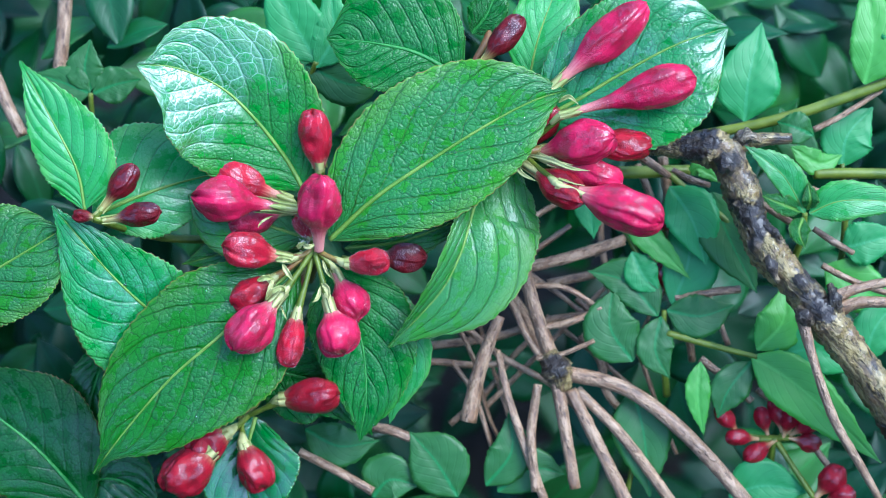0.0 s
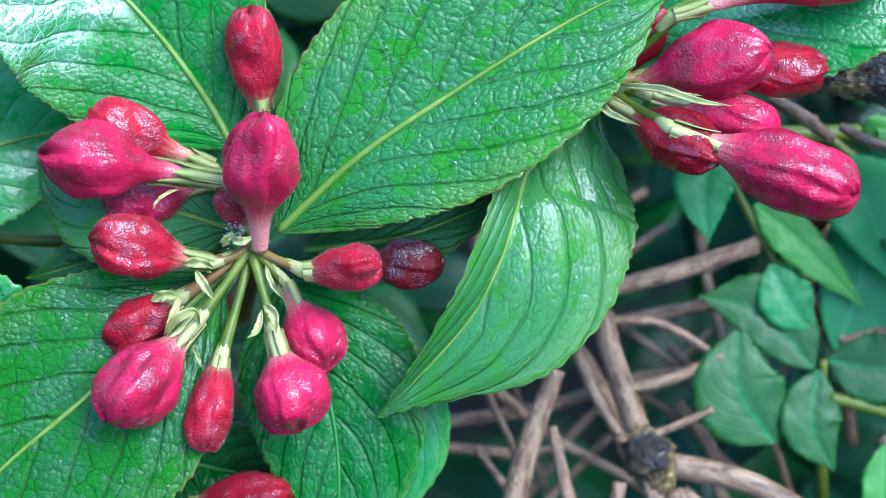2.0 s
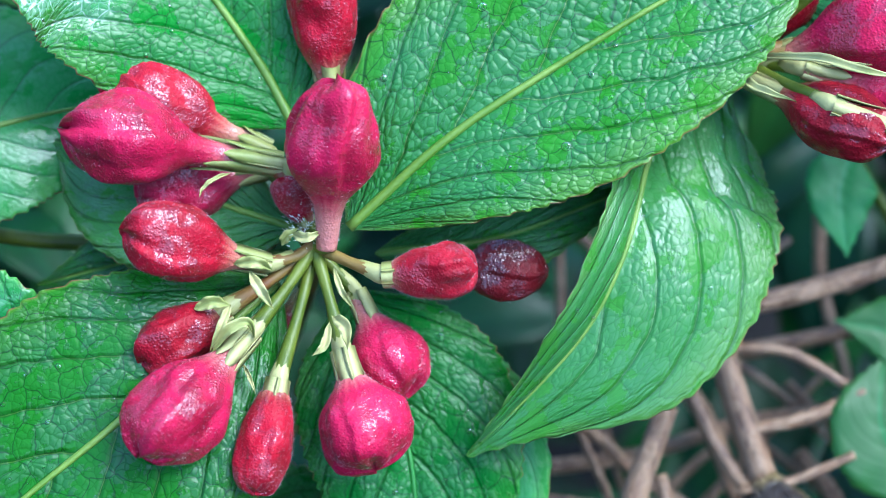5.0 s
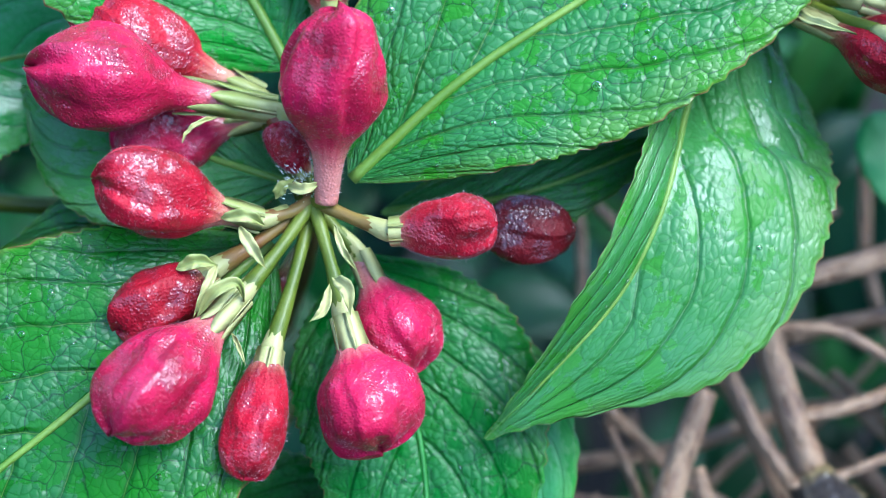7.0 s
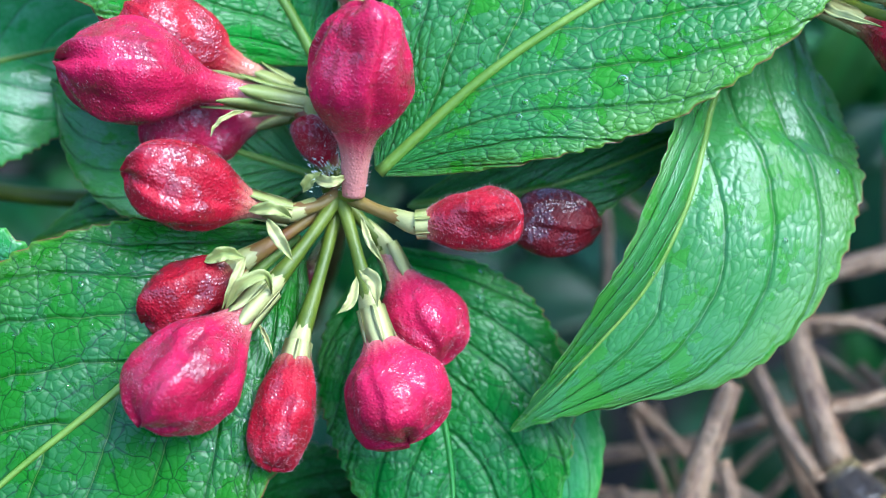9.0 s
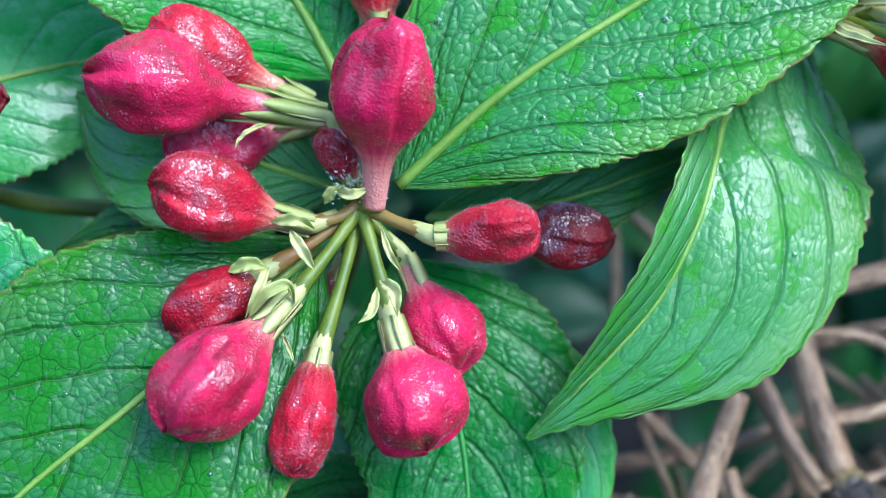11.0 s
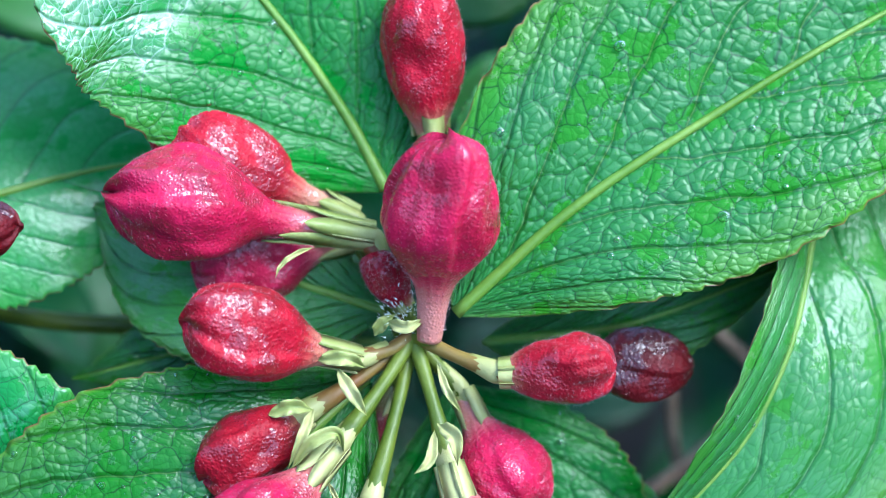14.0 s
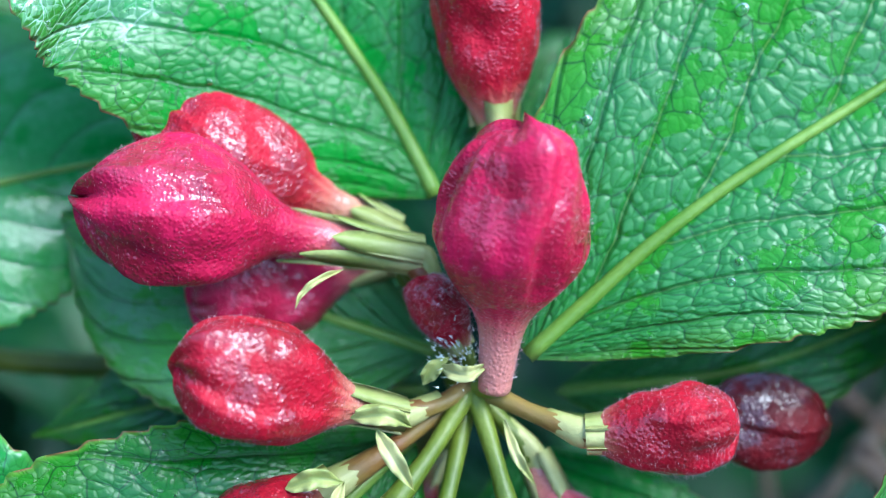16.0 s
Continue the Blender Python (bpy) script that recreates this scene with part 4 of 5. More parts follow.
# ---- shoot on the left ----
left = thing("flowering_shoot", (-6.19, 0.88, 1.00), "shrub shoot with small dark red buds and pale leaves", "shoot", "shoots of the shrub")
stem(left, [(-2.51, 0.26, -2.40), (-4.82, 0.34, -1.80), (-6.23, 0.84, 0.80)], [0.14, 0.12, 0.1], STALK_GREEN)
leaf(left, [(-6.47, 1.10, 0.80), (-6.67, 2.25, 1.00), (-7.37, 3.69, 1.10), (-8.25, 5.32, 1.10)], 0.95, 1.25, material=LEAF_YOUNG, label="pale green pointed leaf")
leaf(left, [(-6.48, 0.96, -0.40), (-5.28, 1.50, -0.60), (-3.84, 2.01, -0.95), (-2.21, 2.36, -1.30)], 2.3, 1.35, -14, 4, material=LEAF_YOUNG, label="pale green leaf", quilt=0.012)
leaf(left, [(-3.00, -3.09, -0.90), (-4.41, -2.15, -0.40), (-5.78, -0.82, 0.20), (-7.38, 1.21, 0.90)], 2.2, 1.5, material=LEAF_WET, label="green leaf dotted with raindrops")
leaf(left, [(-11.83, -2.45, 0.20), (-9.97, -1.14, 0.40), (-8.48, -0.24, 0.50), (-7.18, 0.57, 0.40)], 1.8, 1.6, material=LEAF, profile=BLUNT)
bud(left, (-6.00, 1.05, 1.00), (-4.98, 2.34, 1.05), 0.35, PETAL_DARK, foot=(-6.21, 0.89, 0.90), sepals=2)
bud(left, (-5.95, 0.80, 1.00), (-4.28, 1.03, 1.02), 0.33, PETAL_DARK, foot=(-6.21, 0.89, 0.90), sepals=2)
bud(left, (-6.17, 0.88, 1.10), (-6.73, 0.96, 1.10), 0.2, PETAL_DARK, profile=EGG, sepals=0)

# ---- shoot at the top ----
top = thing("flowering_shoot", (4.43, 4.92, 0.00), "shrub shoot with one dark bud and wet leaves", "shoot", "shoots of the shrub")
stem(top, [(4.62, 7.83, -1.80), (5.20, 6.70, -1.00), (4.43, 4.95, 0.00)], [0.12, 0.11, 0.1], STALK_BROWN)
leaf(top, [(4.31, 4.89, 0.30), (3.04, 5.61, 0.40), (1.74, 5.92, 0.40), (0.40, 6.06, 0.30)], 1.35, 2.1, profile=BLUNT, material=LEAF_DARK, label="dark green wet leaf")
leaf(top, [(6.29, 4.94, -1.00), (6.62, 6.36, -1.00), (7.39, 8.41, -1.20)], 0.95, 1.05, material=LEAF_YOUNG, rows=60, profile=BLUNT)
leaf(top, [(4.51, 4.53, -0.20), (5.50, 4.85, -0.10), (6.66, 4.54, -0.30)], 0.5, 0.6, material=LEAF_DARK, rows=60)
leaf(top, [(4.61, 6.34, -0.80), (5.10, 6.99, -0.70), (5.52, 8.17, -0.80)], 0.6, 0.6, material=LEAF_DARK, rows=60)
bud(top, (4.70, 5.15, 0.20), (6.02, 6.67, 0.40), 0.36, PETAL_DARK, profile=CLUB, foot=(4.31, 4.89, 0.00), sepals=2)

# ---- shoot at the bottom ----
low = thing("flowering_shoot", (-2.10, -5.02, -1.80), "shrub shoot with crimson buds and a rain-filled leaf", "shoot", "shoots of the shrub")
stem(low, [(-0.19, -2.11, -3.50), (-1.15, -3.63, -2.60), (-2.27, -5.19, -1.80)], [0.14, 0.12, 0.1], STALK_GREEN)
leaf(low, [(-1.89, -5.07, -1.80), (-2.12, -6.11, -1.70), (-2.07, -7.46, -1.60), (-1.59, -9.19, -1.80)], 1.7, 1.5, 16, 16, material=LEAF_POOL, label="glossy leaf holding rain water")
leaf(low, [(-2.16, -3.61, -2.30), (-0.75, -3.84, -2.00), (0.62, -4.26, -1.90), (1.63, -5.65, -2.10)], 0.9, 1.4, material=LEAF_DARK)
bud(low, (-1.09, -4.48, -1.10), (0.65, -4.31, -0.90), 0.52, PETAL_DEEP, profile=EGG, foot=(-2.10, -5.02, -1.80))
bud(low, (-2.18, -5.79, -1.10), (-1.54, -7.13, -1.00), 0.50, PETAL_DEEP, profile=EGG, foot=(-2.35, -5.02, -1.80), sepals=6)
bud(low, (-3.03, -5.93, -0.90), (-4.38, -7.10, -0.80), 0.66, PETAL_DEEP, profile=EGG, foot=(-2.10, -5.02, -1.80))
bud(low, (-2.60, -5.45, -1.10), (-3.75, -6.13, -1.00), 0.52, PETAL_DEEP, profile=EGG, foot=(-2.10, -5.02, -1.80))

# ---- leaves at the lower left, shade put into their dark colour ----
dark = thing("leafy_shoot", (-9.11, -7.46, -4.00), "shaded leafy shrub shoot with dark wet leaves", "shoot", "leafy shoots")
stem(dark, [(-6.10, -3.69, -6.00), (-7.10, -5.75, -4.60), (-9.11, -7.64, -4.00)], [0.14, 0.12, 0.1], STALK_BROWN)
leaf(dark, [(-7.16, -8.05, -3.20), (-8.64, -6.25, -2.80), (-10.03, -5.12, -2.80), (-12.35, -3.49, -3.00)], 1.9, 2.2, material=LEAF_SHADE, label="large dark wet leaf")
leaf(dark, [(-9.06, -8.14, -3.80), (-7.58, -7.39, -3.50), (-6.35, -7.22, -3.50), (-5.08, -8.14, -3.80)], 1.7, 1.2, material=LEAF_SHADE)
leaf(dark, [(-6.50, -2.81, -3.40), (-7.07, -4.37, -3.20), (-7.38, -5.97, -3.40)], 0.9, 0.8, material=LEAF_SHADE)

# ---- woody branch ----
branch = thing("woody_branch", (12.45, 2.34, -0.80), "old wet woody branch with peeling mottled bark", "branch")
stem(branch, [(8.86, 3.17, -0.80), (10.35, 3.03, -0.70), (11.83, 2.86, -0.60), (12.41, 1.99, -0.60), (13.08, 0.25, -0.60), (14.49, -1.49, -0.60), (15.84, -3.16, -0.70), (18.09, -6.20, -1.00)], [0.28, 0.36, 0.34, 0.44, 0.64, 0.52, 0.50, 0.58, 0.46, 0.60, 0.50, 0.55, 0.60, 0.52, 0.62, 0.72], BARK, name="limb", steps=170, sides=32, rough=0.13)
for line, radii in (
    ([(11.66, 2.78, -0.40), (12.08, 2.67, -0.15), (12.59, 2.32, -0.40)], [0.14, 0.44, 0.16]),
    ([(12.33, 3.12, -0.60), (12.66, 3.31, -0.40), (13.08, 3.19, -0.60)], [0.12, 0.24, 0.10]),
    ([(13.02, 0.74, -0.30), (13.42, 0.41, -0.10), (13.68, 0.00, -0.30)], [0.06, 0.17, 0.06]),
    ([(13.25, 0.00, -0.20), (13.29, -0.49, 0.00), (13.54, -0.99, -0.20)], [0.06, 0.15, 0.06]),
    ([(13.90, -0.66, -0.20), (14.19, -0.98, 0.00), (14.56, -1.32, -0.20)], [0.06, 0.17, 0.08]),
    ([(15.10, -1.08, -0.40), (15.19, -1.48, -0.20), (15.35, -1.98, -0.40)], [0.12, 0.24, 0.12]),
    ([(14.12, -1.73, -0.30), (14.24, -1.97, -0.10), (14.50, -2.23, -0.30)], [0.10, 0.20, 0.10]),
):
    stem(branch, line, radii, BARK_BLACK, name="knot", steps=14, sides=14, rough=0.30, seed=len(bpy.data.objects))
stem(branch, [(12.10, 2.75, -0.70), (12.84, 3.16, -0.70), (14.03, 3.25, -0.80)], [0.3, 0.25, 0.16], BARK, name="spur", rough=0.1)
stem(branch, [(14.27, -1.91, -0.50), (14.59, -3.30, -0.30), (15.14, -4.94, -0.20), (15.91, -6.27, -0.30), (16.59, -7.44, -0.40)], [0.2, 0.13, 0.14, 0.13, 0.1], TWIG, name="twig", rough=0.08)
stem(branch, [(15.15, -1.49, -0.60), (15.93, -1.16, -0.40), (17.59, -0.83, -0.40)], [0.24, 0.16, 0.14], TWIG, name="twig", rough=0.08)
stem(branch, [(15.48, -1.74, -0.60), (16.10, -1.57, -0.40), (17.59, -1.62, -0.40)], [0.24, 0.18, 0.16], TWIG, name="twig", rough=0.08)

# ---- leafy shoots by the branch ----
def leafy(name, node, leaves, label, material=LEAF_BACK, stalk=None, width=None):
    t = thing(name, node, label, "shoot", "leafy shoots")
    if stalk:
        stem(t, stalk, [0.12, 0.10, 0.08] if width is None else width, STALK_GREEN)
    for line, l, r, mat in leaves:
        leaf(t, line, l, r, material=mat or material, rows=44, cols=11)
    return t


leafy("leafy_shoot", (14.40, 1.03, -0.60), [
    ([(14.40, 1.03, -0.60), (13.68, 2.15, -0.30), (12.55, 3.00, -0.20)], 0.40, 0.55, LEAF_YOUNG),
    ([(14.52, 1.03, -0.60), (15.60, 1.41, -0.40), (17.98, 1.30, -0.60)], 0.62, 0.60, LEAF_YOUNG),
    ([(14.32, 1.08, -0.60), (13.70, 1.29, -0.40), (13.06, 1.57, -0.50)], 0.30, 0.32, LEAF),
    ([(14.35, 0.91, -0.60), (14.19, 0.50, -0.40), (14.38, 0.00, -0.50)], 0.35, 0.32, LEAF),
    ([(14.49, 1.13, -0.60), (14.50, 1.45, -0.30), (14.44, 1.99, -0.40)], 0.25, 0.25, LEAF),
], "young leafy shoot growing by the old branch", stalk=[(14.28, -0.51, -2.00), (14.45, 0.34, -1.20), (14.40, 1.03, -0.60)])
leafy("leafy_shoot", (13.01, 3.88, -2.50), [
    ([(12.97, 3.88, -2.50), (13.06, 5.16, -2.30), (13.49, 6.90, -2.50)], 1.0, 1.0, LEAF_PALE),
    ([(14.90, 3.40, -1.70), (14.26, 3.64, -1.50), (13.80, 3.82, -1.70)], 0.5, 0.5, LEAF_BACK),
    ([(16.48, 4.95, -1.90), (16.68, 6.29, -1.70), (16.48, 8.19, -1.90)], 0.7, 1.0, LEAF_LIME),
    ([(16.99, 5.46, -1.90), (17.62, 6.46, -1.70), (16.31, 7.50, -1.90)], 0.7, 0.7, LEAF_PALE),
    ([(14.39, 3.11, -2.50), (15.25, 2.59, -2.50), (15.99, 2.86, -2.70)], 0.4, 0.4, LEAF_LIME),
], "leafy green stem with rounded leaves", stalk=[(10.97, 3.33, -2.70), (14.35, 4.04, -2.30), (18.41, 5.48, -2.10)], width=[0.16, 0.17, 0.17])
leafy("leafy_shoot", (-0.46, 5.88, -2.60), [
    ([(-0.12, 5.71, -2.60), (-0.81, 6.92, -2.60), (-1.67, 8.65, -2.60)], 0.9, 0.9, LEAF_PALE),
    ([(-0.12, 5.53, -2.60), (0.40, 6.57, -2.60), (0.23, 8.30, -2.60)], 0.6, 0.6, LEAF_PALE),
    ([(-0.48, 5.64, -2.80), (0.91, 5.03, -2.70), (1.95, 5.21, -2.80)], 0.7, 0.7, LEAF_BACK),
], "pale leafy shoot behind", stalk=[(-0.91, 3.89, -3.70), (-0.51, 4.90, -3.20), (-0.12, 5.71, -2.60)])
leafy("leafy_shoot", (-7.16, 4.90, -3.20), [
    ([(-7.16, 4.81, -3.20), (-7.86, 5.08, -3.20), (-8.91, 5.43, -3.20)], 0.7, 0.6, None),
    ([(-7.16, 4.90, -3.20), (-7.34, 5.60, -3.20), (-7.16, 6.48, -3.20)], 0.6, 0.6, None),
    ([(-7.07, 4.81, -3.20), (-6.38, 5.08, -3.20), (-5.59, 5.25, -3.20)], 0.6, 0.6, None),
], "small leafy shoot in the shade", stalk=[(-7.22, 2.15, -4.30), (-7.18, 3.54, -3.70), (-7.16, 4.81, -3.20)])
leafy("leafy_shoot", (10.34, -2.10, -3.20), [
    ([(9.64, -3.50, -3.20), (8.93, -2.44, -3.10), (9.02, -1.22, -3.20)], 0.9, 0.9, None),
    ([(10.42, -2.10, -3.20), (9.46, -1.05, -3.20), (8.25, -0.70, -3.30)], 0.6, 0.8, None),
    ([(10.51, -2.10, -3.20), (10.32, -3.14, -3.10), (10.77, -4.02, -3.20)], 0.6, 0.6, None),
    ([(10.69, -1.92, -3.20), (11.72, -2.09, -3.10), (12.79, -1.75, -3.20)], 0.7, 0.7, None),
    ([(10.89, -1.76, -3.40), (11.40, -0.17, -3.30), (11.06, 1.76, -3.40)], 0.8, 1.0, LEAF_PALE),
], "shaded leafy shoot with small red buds", stalk=[(10.84, -4.65, -4.30), (10.67, -3.53, -3.70), (10.60, -1.92, -3.20)])
leafy("leafy_shoot", (12.73, -3.48, -2.90), [
    ([(13.24, -3.30, -2.80), (14.78, -4.33, -2.70), (17.23, -6.60, -2.80)], 0.8, 0.9, LEAF_LIME),
    ([(13.45, -3.14, -3.00), (14.19, -2.26, -2.80), (14.32, -1.04, -3.00)], 0.8, 0.7, LEAF_LIME),
    ([(13.62, -3.49, -3.00), (15.15, -3.12, -2.80), (16.59, -3.83, -3.00)], 0.9, 0.9, LEAF_PALE),
    ([(11.72, -3.49, -3.10), (11.62, -4.53, -3.00), (11.81, -5.76, -3.10)], 0.4, 0.4, LEAF_LIME),
    ([(13.29, -3.49, -3.10), (12.58, -4.36, -3.00), (12.24, -5.24, -3.10)], 0.6, 0.6, None),
], "bright green leafy shoot under the branch", stalk=[(10.69, -2.62, -3.20), (12.07, -3.00, -3.10), (13.41, -3.33, -2.80)])
leafy("leafy_shoot", (10.05, -6.01, -3.70), [
    ([(9.69, -4.42, -3.70), (10.03, -5.82, -3.60), (10.22, -7.77, -3.70)], 0.9, 1.0, None),
    ([(4.22, -7.77, -3.70), (3.51, -6.61, -3.60), (2.71, -5.74, -3.70)], 0.95, 1.0, None),
    ([(5.10, -7.42, -3.70), (5.89, -6.35, -3.60), (5.81, -5.12, -3.70)], 0.7, 0.7, None),
    ([(5.46, -7.61, -3.80), (6.51, -6.89, -3.70), (7.58, -7.08, -3.80)], 0.7, 0.7, None),
    ([(1.56, -7.79, -3.80), (2.10, -7.24, -3.70), (2.98, -7.43, -3.80)], 0.9, 0.9, None),
    ([(-0.56, -5.66, -3.80), (0.51, -6.18, -3.70), (1.74, -6.02, -3.80)], 0.7, 0.7, None),
    ([(12.70, -7.77, -3.70), (13.74, -7.41, -3.60), (15.17, -7.60, -3.70)], 0.9, 0.9, LEAF_PALE),
], "low leafy growth among dry twigs", stalk=[(8.61, -10.22, -5.40), (9.41, -8.22, -4.30), (9.87, -6.01, -3.70)])

leafy("leafy_shoot", (11.69, 1.57, -2.90), [
    ([(10.73, 1.91, -2.90), (11.40, 0.87, -2.70), (11.86, -0.52, -2.90)], 0.9, 0.8, LEAF_PALE),
    ([(12.05, 1.74, -3.00), (12.54, 0.35, -2.80), (13.45, -1.39, -3.00)], 0.9, 0.9, LEAF_BACK),
    ([(11.40, 2.25, -2.70), (11.64, 2.42, -2.60), (12.52, 1.91, -2.70)], 0.25, 0.25, LEAF_LIME),
], "leafy shoot behind the old branch", stalk=[(10.75, 2.27, -3.00), (11.69, 1.48, -2.90), (12.82, 0.61, -2.90)], width=[0.10, 0.11, 0.10])
leafy("leafy_shoot", (16.26, 3.14, -3.10), [
    ([(16.09, 2.53, -3.10), (16.24, 3.49, -3.00), (17.05, 4.37, -3.10)], 0.8, 0.9, LEAF_PALE),
    ([(15.39, 2.45, -3.10), (14.49, 3.49, -3.00), (14.17, 4.37, -3.10)], 0.6, 0.6, LEAF_BACK),
    ([(16.06, 0.00, -3.00), (16.73, 0.17, -2.90), (17.98, 0.52, -3.00)], 0.7, 0.7, LEAF_PALE),
    ([(15.59, -0.52, -3.20), (16.61, -1.22, -3.10), (18.04, -2.10, -3.20)], 0.8, 0.8, LEAF_LIME),
    ([(16.76, -3.49, -3.00), (17.08, -2.43, -2.90), (17.98, -1.39, -3.00)], 0.7, 0.7, LEAF_PALE),
], "leafy stems in half shade beyond the branch", stalk=[(16.10, -1.42, -3.90), (16.27, 0.71, -3.50), (16.09, 2.62, -3.10)])

leafy("leafy_shoot", (9.20, 0.90, -3.20), [
    ([(8.55, 2.00, -3.10), (8.30, 1.35, -3.00), (8.42, 0.30, -3.10)], 0.62, 0.58, LEAF_PALE),
    ([(9.30, 1.05, -3.10), (10.20, 0.25, -3.00), (11.40, -0.95, -3.10)], 0.42, 0.46, LEAF_LIME),
    ([(9.60, -0.10, -3.20), (9.95, -0.85, -3.10), (10.45, -1.35, -3.20)], 0.55, 0.55, LEAF_PALE),
], "thin shoot with pale leaves behind the buds", stalk=[(8.60, 2.10, -3.40), (9.20, 0.90, -3.20), (9.80, -0.20, -3.30)], width=[0.08, 0.09, 0.08])

# ---- dry twigs ----
twigs = thing("twig_clump", (7.29, -3.78, -3.50), "clump of dry brown twigs spreading from a knot", "twigs")
for line, radii in (
    ([(6.22, -0.52, -3.20), (6.67, -2.10, -3.30), (7.29, -3.78, -3.50)], [0.26, 0.28, 0.32]),
    ([(7.28, -4.03, -3.30), (7.54, -5.60, -3.20), (7.84, -7.42, -3.10)], [0.26, 0.24, 0.22]),
    ([(5.52, -2.10, -3.20), (4.91, -3.67, -3.10), (4.53, -5.34, -3.20)], [0.22, 0.28, 0.34]),
    ([(5.45, -3.17, -3.50), (5.88, -4.92, -3.40), (6.93, -7.89, -3.30)], [0.12, 0.15, 0.17]),
    ([(6.70, -4.21, -3.30), (6.49, -5.77, -3.20), (6.63, -7.52, -3.20)], [0.16, 0.18, 0.16]),
    ([(7.55, -3.86, -3.40), (9.46, -4.37, -3.20), (11.37, -5.85, -3.10), (13.45, -8.19, -3.00)], [0.28, 0.26, 0.27, 0.26]),
    ([(7.73, -4.40, -3.50), (8.43, -5.80, -3.40), (9.47, -7.89, -3.30)], [0.22, 0.24, 0.24]),
    ([(7.92, -4.41, -3.60), (9.32, -5.81, -3.50), (10.90, -7.92, -3.50)], [0.2, 0.2, 0.2]),
    ([(6.32, -0.61, -3.40), (7.72, -0.26, -3.30), (9.38, 0.26, -3.30)], [0.2, 0.22, 0.2]),
    ([(6.84, -2.45, -3.30), (7.71, -2.27, -3.20), (8.67, -1.84, -3.20)], [0.12, 0.14, 0.12]),
    ([(6.67, -3.42, -3.30), (7.53, -3.23, -3.10), (8.43, -2.84, -3.00)], [0.1, 0.09, 0.08]),
    ([(6.50, -1.14, -3.50), (7.55, -1.23, -3.40), (8.61, -1.84, -3.40)], [0.12, 0.12, 0.1]),
    ([(5.80, -1.41, -3.60), (6.33, -2.64, -3.50), (7.03, -3.70, -3.50)], [0.14, 0.14, 0.16]),
    ([(10.99, -1.55, -3.50), (11.77, -1.40, -3.40), (13.00, -1.26, -3.40)], [0.17, 0.17, 0.15]),
    ([(11.81, -3.44, -3.70), (12.68, -4.14, -3.60), (13.39, -4.76, -3.60)], [0.16, 0.15, 0.15]),
    ([(-0.73, -6.36, -3.70), (0.34, -6.88, -3.60), (1.57, -7.58, -3.60)], [0.18, 0.18, 0.18]),
    ([(8.43, -0.17, -3.40), (9.47, 0.39, -3.30), (10.89, 1.27, -3.40)], [0.14, 0.15, 0.12]),
    ([(9.53, 2.98, -2.60), (10.06, 2.62, -2.40), (10.69, 2.21, -2.60)], [0.15, 0.16, 0.12]),
    ([(10.72, 2.40, -2.20), (11.26, 2.09, -2.10), (11.85, 1.92, -2.20)], [0.10, 0.14, 0.11]),
    ([(13.31, 1.36, -1.80), (13.80, 1.05, -1.70), (14.33, 0.72, -1.80)], [0.13, 0.14, 0.12]),
    ([(14.94, 0.60, -1.90), (15.52, 0.20, -1.80), (16.14, -0.14, -1.90)], [0.10, 0.13, 0.10]),
    ([(15.18, -0.51, -1.80), (16.09, -0.98, -1.70), (17.65, -1.53, -1.80)], [0.12, 0.12, 0.12]),
    ([(14.71, 1.90, -2.40), (15.12, 1.75, -2.30), (15.57, 1.52, -2.40)], [0.12, 0.12, 0.10]),
    ([(15.06, 3.62, -2.40), (15.89, 4.04, -2.30), (17.12, 4.82, -2.40)], [0.11, 0.10, 0.09]),
    ([(13.62, -4.43, -3.90), (14.66, -5.31, -3.80), (15.92, -6.92, -3.90)], [0.12, 0.12, 0.12]),
    ([(4.57, -0.53, -3.90), (5.46, -1.06, -3.80), (6.70, -1.06, -3.90)], [0.14, 0.14, 0.12]),
    ([(5.65, 0.18, -4.20), (6.36, -0.18, -4.10), (7.79, 0.72, -4.20)], [0.12, 0.12, 0.10]),
    ([(4.04, -3.57, -4.20), (4.75, -4.63, -4.10), (5.29, -6.24, -4.20)], [0.10, 0.10, 0.10]),
    ([(1.55, -5.60, -4.00), (2.27, -5.75, -3.80), (3.33, -6.22, -4.00)], [0.2, 0.2, 0.18]),
):
    stem(twigs, line, [0.84 * r for r in radii], TWIG, name="twig", rough=0.06, seed=len(bpy.data.objects))
stem(twigs, [(7.02, -3.25, -3.40), (7.28, -3.77, -3.30), (7.46, -4.39, -3.40)], [0.3, 0.52, 0.3], BARK, name="knot", rough=0.12)
tangle = thing("twig_tangle", (7.00, -4.50, -5.50), "tangle of thin dry brown twigs in the shade", "twigs")
tangle_rng = np.random.RandomState(21)
for k in range(20):
    mid_at = np.array([3.6 + 8.0 * tangle_rng.rand(), -5.5 + 6.3 * tangle_rng.rand(), -6.4 + 2.0 * tangle_rng.rand()])
    heading = radians((-62 if k % 3 else 28) + 60 * (tangle_rng.rand() - 0.5))
    reach = (1.2 + 2.2 * tangle_rng.rand()) * np.array([math.cos(heading), math.sin(heading), 0.5 * (tangle_rng.rand() - 0.5)])
    sag = 0.35 * (tangle_rng.rand(3) - 0.5)
    thickness = 0.07 + 0.14 * tangle_rng.rand() ** 1.5
    stem(tangle, [mid_at - reach, mid_at - 0.3 * reach + sag, mid_at + 0.4 * reach - sag, mid_at + reach], [thickness, 0.95 * thickness, 0.9 * thickness, 0.75 * thickness], TWIG, name="twig", rough=0.06, seed=k)
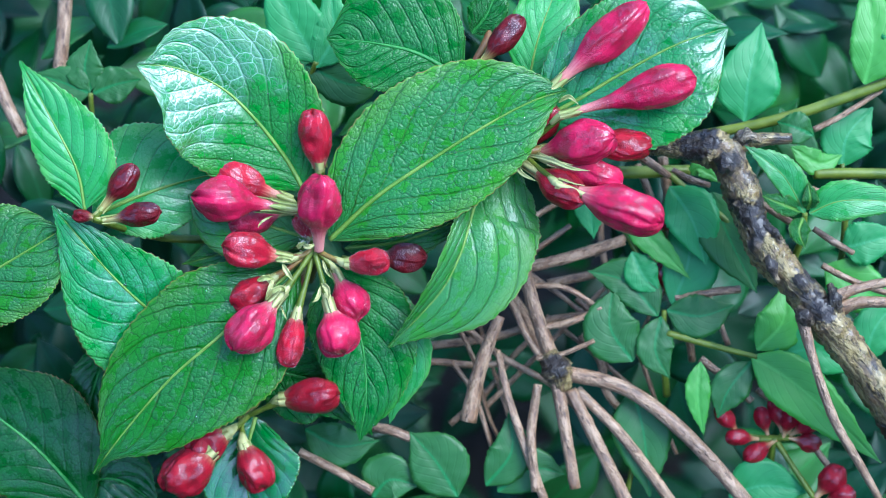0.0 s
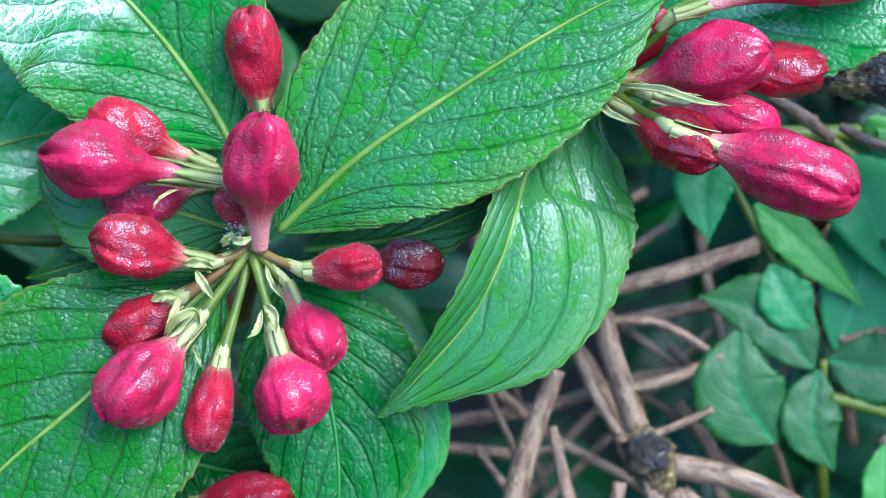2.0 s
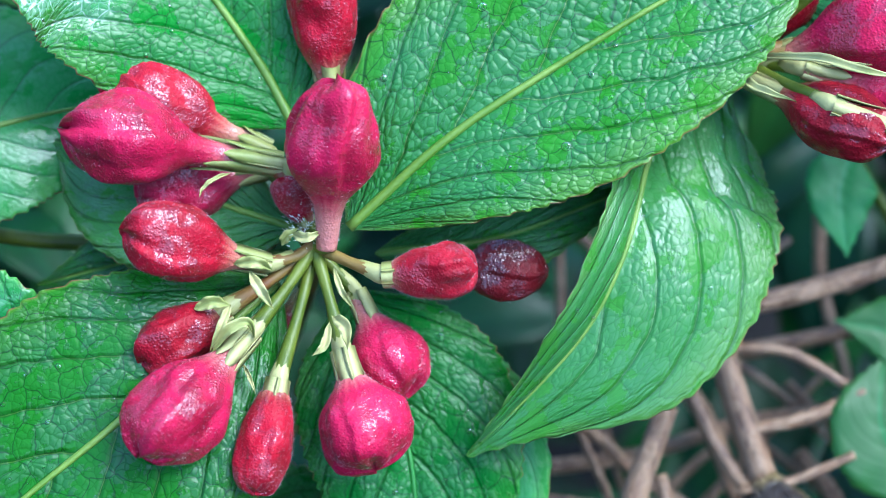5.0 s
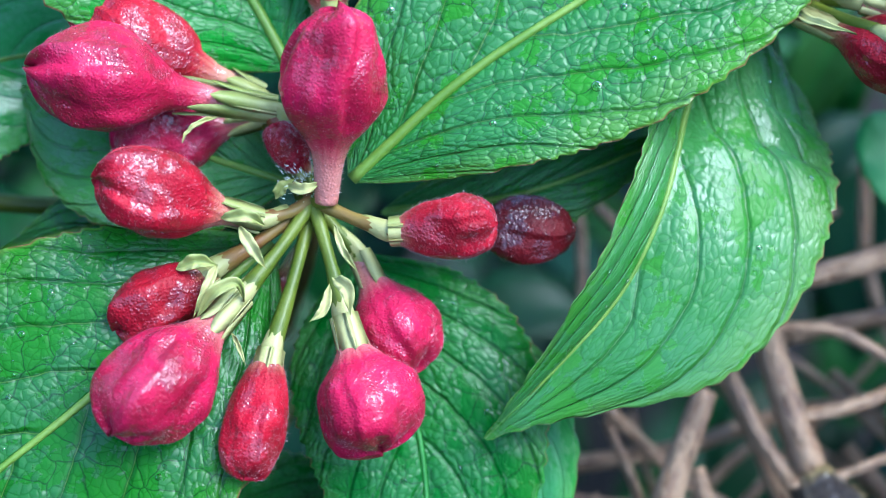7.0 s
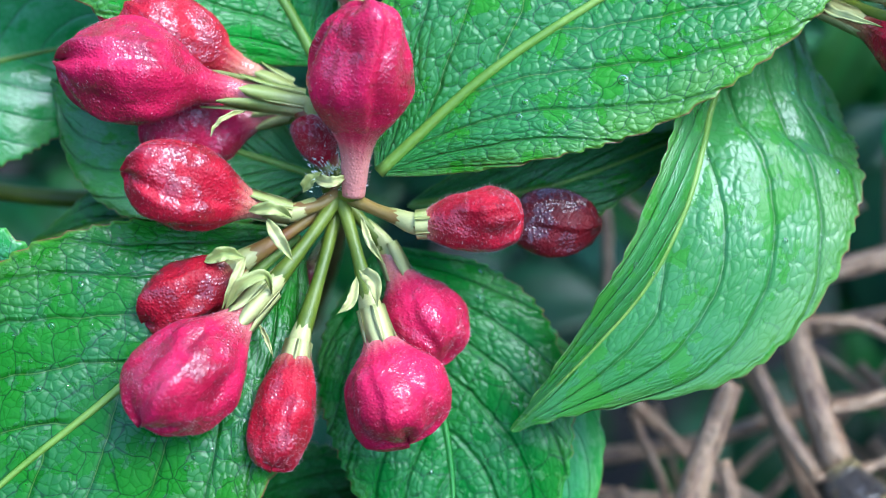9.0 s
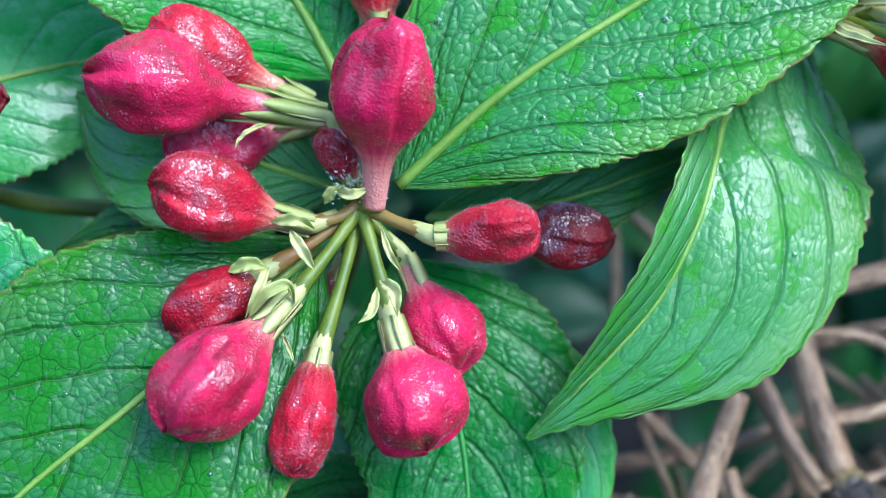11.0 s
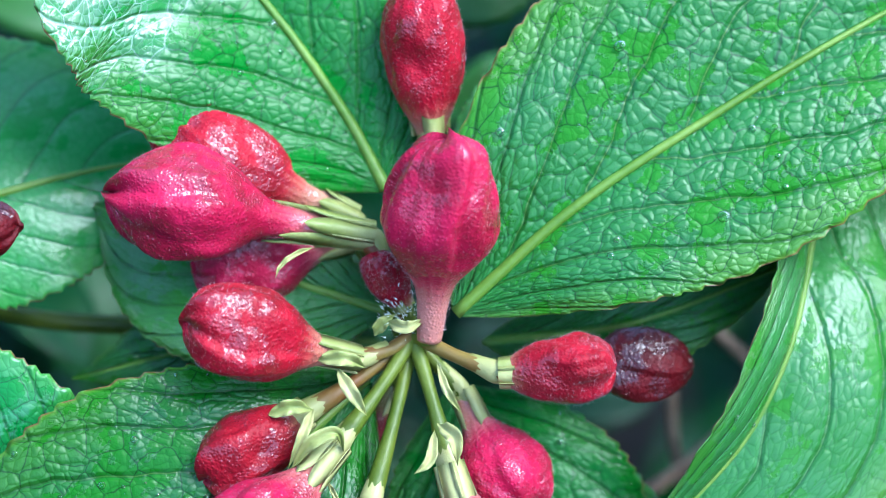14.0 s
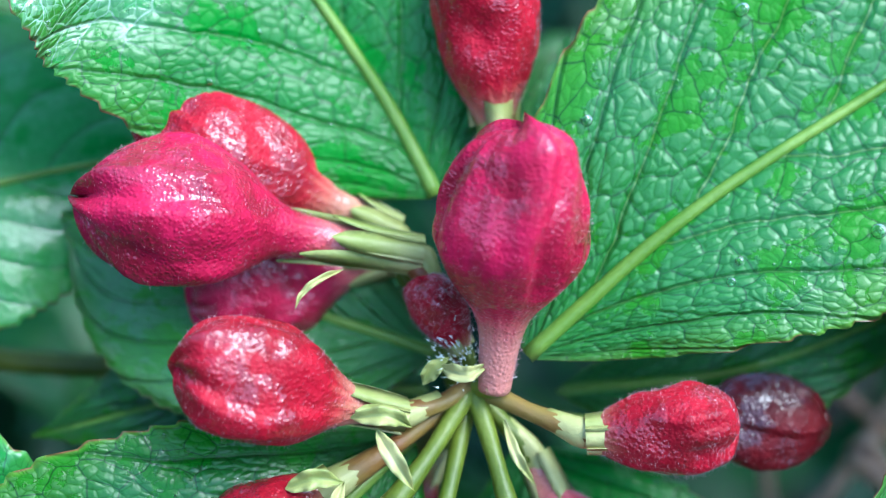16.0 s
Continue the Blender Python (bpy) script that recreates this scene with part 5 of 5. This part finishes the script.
back_stem = thing("brown_stem", (-8.29, 6.79, -4.30), "upright brown stem in the shade", "stem")
stem(back_stem, [(-8.15, 8.58, -4.30), (-8.26, 6.79, -4.30), (-8.52, 4.49, -4.50)], [0.24, 0.22, 0.24], TWIG, name="twig")
stem(back_stem, [(-10.52, 5.57, -4.60), (-10.04, 4.49, -4.50), (-9.59, 3.59, -4.50)], [0.2, 0.2, 0.2], TWIG, name="twig")
rail = thing("green_stem", (9.02, 2.35, -3.20), "smooth pale green stem behind the branch", "stem")
stem(rail, [(8.59, 2.35, -3.20), (9.81, 2.36, -3.20), (11.40, 2.42, -3.30)], [0.2, 0.2, 0.19], STALK_GREEN, name="stalk")
stem(rail, [(15.10, 2.28, -2.60), (16.48, 2.30, -2.60), (18.91, 2.25, -2.60)], [0.17, 0.17, 0.17], STALK_GREEN, name="stalk")

# ---- far buds ----
far = thing("flowering_shoot", (14.11, -5.83, -3.70), "shaded flowering shoot with many dull red buds", "shoot", "shoots of the shrub")
stem(far, [(13.97, -8.30, -4.80), (14.05, -7.15, -4.30), (14.11, -5.92, -3.70)], [0.14, 0.12, 0.1], STALK_GREEN)
for a, b, r in (
    ((13.07, -5.84, -3.80), (12.31, -4.95, -3.70), 0.26), ((13.67, -5.97, -3.70), (12.59, -5.85, -3.60), 0.26), ((14.20, -5.97, -3.70), (13.17, -6.56, -3.60), 0.28),
    ((14.38, -5.83, -3.70), (14.11, -4.68, -3.70), 0.26), ((14.50, -5.83, -3.70), (15.01, -4.80, -3.60), 0.28), ((14.55, -5.87, -3.70), (15.50, -5.29, -3.60), 0.28),
    ((14.53, -5.91, -3.60), (15.51, -6.12, -3.50), 0.28), ((14.36, -5.91, -3.60), (14.63, -5.07, -3.50), 0.26), ((13.95, -5.93, -3.80), (13.67, -4.98, -3.70), 0.24),
    ((15.26, -7.80, -3.30), (16.08, -6.79, -3.20), 0.40), ((15.43, -7.98, -3.30), (16.46, -7.52, -3.20), 0.36),
):
    bud(far, a, b, r, PETAL_DEEP, profile=CLUB, foot=(14.13, -5.93, -3.80), sepals=0, coarse=True)
far2 = thing("flowering_shoot", (11.02, -1.41, -3.70), "shaded shoot with small dark red buds", "shoot", "shoots of the shrub")
for a, b, r in (((10.74, -1.32, -3.60), (10.60, -0.44, -3.60), 0.24), ((11.09, -1.23, -3.60), (11.48, -0.26, -3.60), 0.24), ((11.18, -1.67, -3.60), (11.97, -1.67, -3.60), 0.2), ((10.67, 0.53, -3.70), (10.75, 1.06, -3.70), 0.2)):
    bud(far2, a, b, r, PETAL_DARK, profile=EGG, foot=(11.02, -1.77, -3.70), sepals=0, coarse=True)

# ---- the rest of the shrub: foliage too dense to count ----
def foliage(name, count, box, size, material, label, seed, tilt=0.9, gap=None):
    """Leaves strewn through a box; few of them inside the gap (x and y ranges), where twigs stand over dark hollows."""
    rng = np.random.RandomState(seed)
    verts, faces, uvs, cms = [], [], [], []
    k = 0
    for i in range(count):
        p = np.array([lo + (hi - lo) * rng.rand() for lo, hi in box])
        while gap and gap[0][0] < p[0] < gap[0][1] and gap[1][0] < p[1] < gap[1][1] and rng.rand() < 0.85:
            p = np.array([lo + (hi - lo) * rng.rand() for lo, hi in box])
        l = size * (0.7 + 0.6 * rng.rand())
        ang = rng.rand() * 6.283
        d = unit(np.array([np.cos(ang), np.sin(ang), (rng.rand() - 0.6) * tilt]))
        face = unit(np.array([(rng.rand() - 0.5) * 1.4, 0.5 + (rng.rand() - 0.5) * 1.2, 1.0]))
        line = [p, p + d * l * 0.5 + face * 0.08 * l, p + d * l - face * 0.05 * l]
        vs, fs, uv, cm = blade(line, l * 0.27, l * 0.27, 12, 12, rows=12, cols=7, quilt=0.0, teeth=0.0, facing=face, seed=i)
        verts.append(vs)
        faces += [tuple(q + k for q in f) for f in fs]
        uvs.append(uv)
        cms.append(cm)
        k += len(vs)
    ob = new(name, mesh_of(name, to_world(np.vstack(verts)), faces, np.vstack(uvs), np.vstack(cms)))
    ob.location = PLANT.translation
    ob.data.materials.append(material)
    return tagged(ob, label, "foliage", kind="stuff")


# the leaf colours of these layers already carry the shade inside the shrub
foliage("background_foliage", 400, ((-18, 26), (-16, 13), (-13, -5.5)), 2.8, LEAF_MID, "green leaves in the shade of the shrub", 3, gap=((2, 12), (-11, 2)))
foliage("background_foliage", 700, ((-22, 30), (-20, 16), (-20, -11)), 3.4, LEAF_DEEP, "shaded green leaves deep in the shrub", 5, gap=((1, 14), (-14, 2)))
foliage("background_foliage", 1300, ((-45, 55), (-45, 40), (-60, -18)), 5.0, LEAF_DEEP, "mass of leaves behind the shrub, coloured dark as in shade", 4, gap=((-3, 18), (-22, 2)))
foliage("background_foliage", 1100, ((-95, 105), (-70, 70), (-112, -60)), 10.0, LEAF_DEEP, "leaves low over the soil, coloured dark as in shade", 6)

# ---- rain on the leaves ----
for index, count in ((0, 70), (1, 90), (2, 40), (3, 240), (4, 60), (5, 15), (11, 40), (16, 40)):
    raindrops(GRIDS[index], count, seed=index)
for index, count in ((0, 14), (1, 10), (13, 26)):
    raindrops(GRIDS[index], count, 0.035, 0.08, seed=40 + index)

# ---- unseen hedge ring, added to block low sky; lower where leaves mirror it ----
hedge_rows, hedge_cols = 40, 160
hv, hf = [], []
for i in range(hedge_rows):
    for j in range(hedge_cols):
        a = 2 * math.pi * j / hedge_cols
        z = (1.85 + 0.55 * math.sin(a)) * i / (hedge_rows - 1)     # lower on the viewer's side
        q = Vector((math.cos(a) * 4, math.sin(a) * 4, z * 1.4))
        r = 3.4 + 0.5 * noise.noise(q) + 0.2 * noise.noise(q * 3.1)
        hv.append((r * math.cos(a), r * math.sin(a) + 0.2, z + 0.25 * noise.noise(q * 1.7) * i / hedge_rows))
        if i:
            k = (j + 1) % hedge_cols
            hf.append(((i - 1) * hedge_cols + j, (i - 1) * hedge_cols + k, i * hedge_cols + k, i * hedge_cols + j))
hedge = new("sky_screen_hedge", mesh_of("sky_screen_hedge", hv, hf))
hedge.data.materials.append(SKY_SCREEN)
tagged(hedge, "unseen dark green hedge added to block the low sky", "hedge", kind="structure")
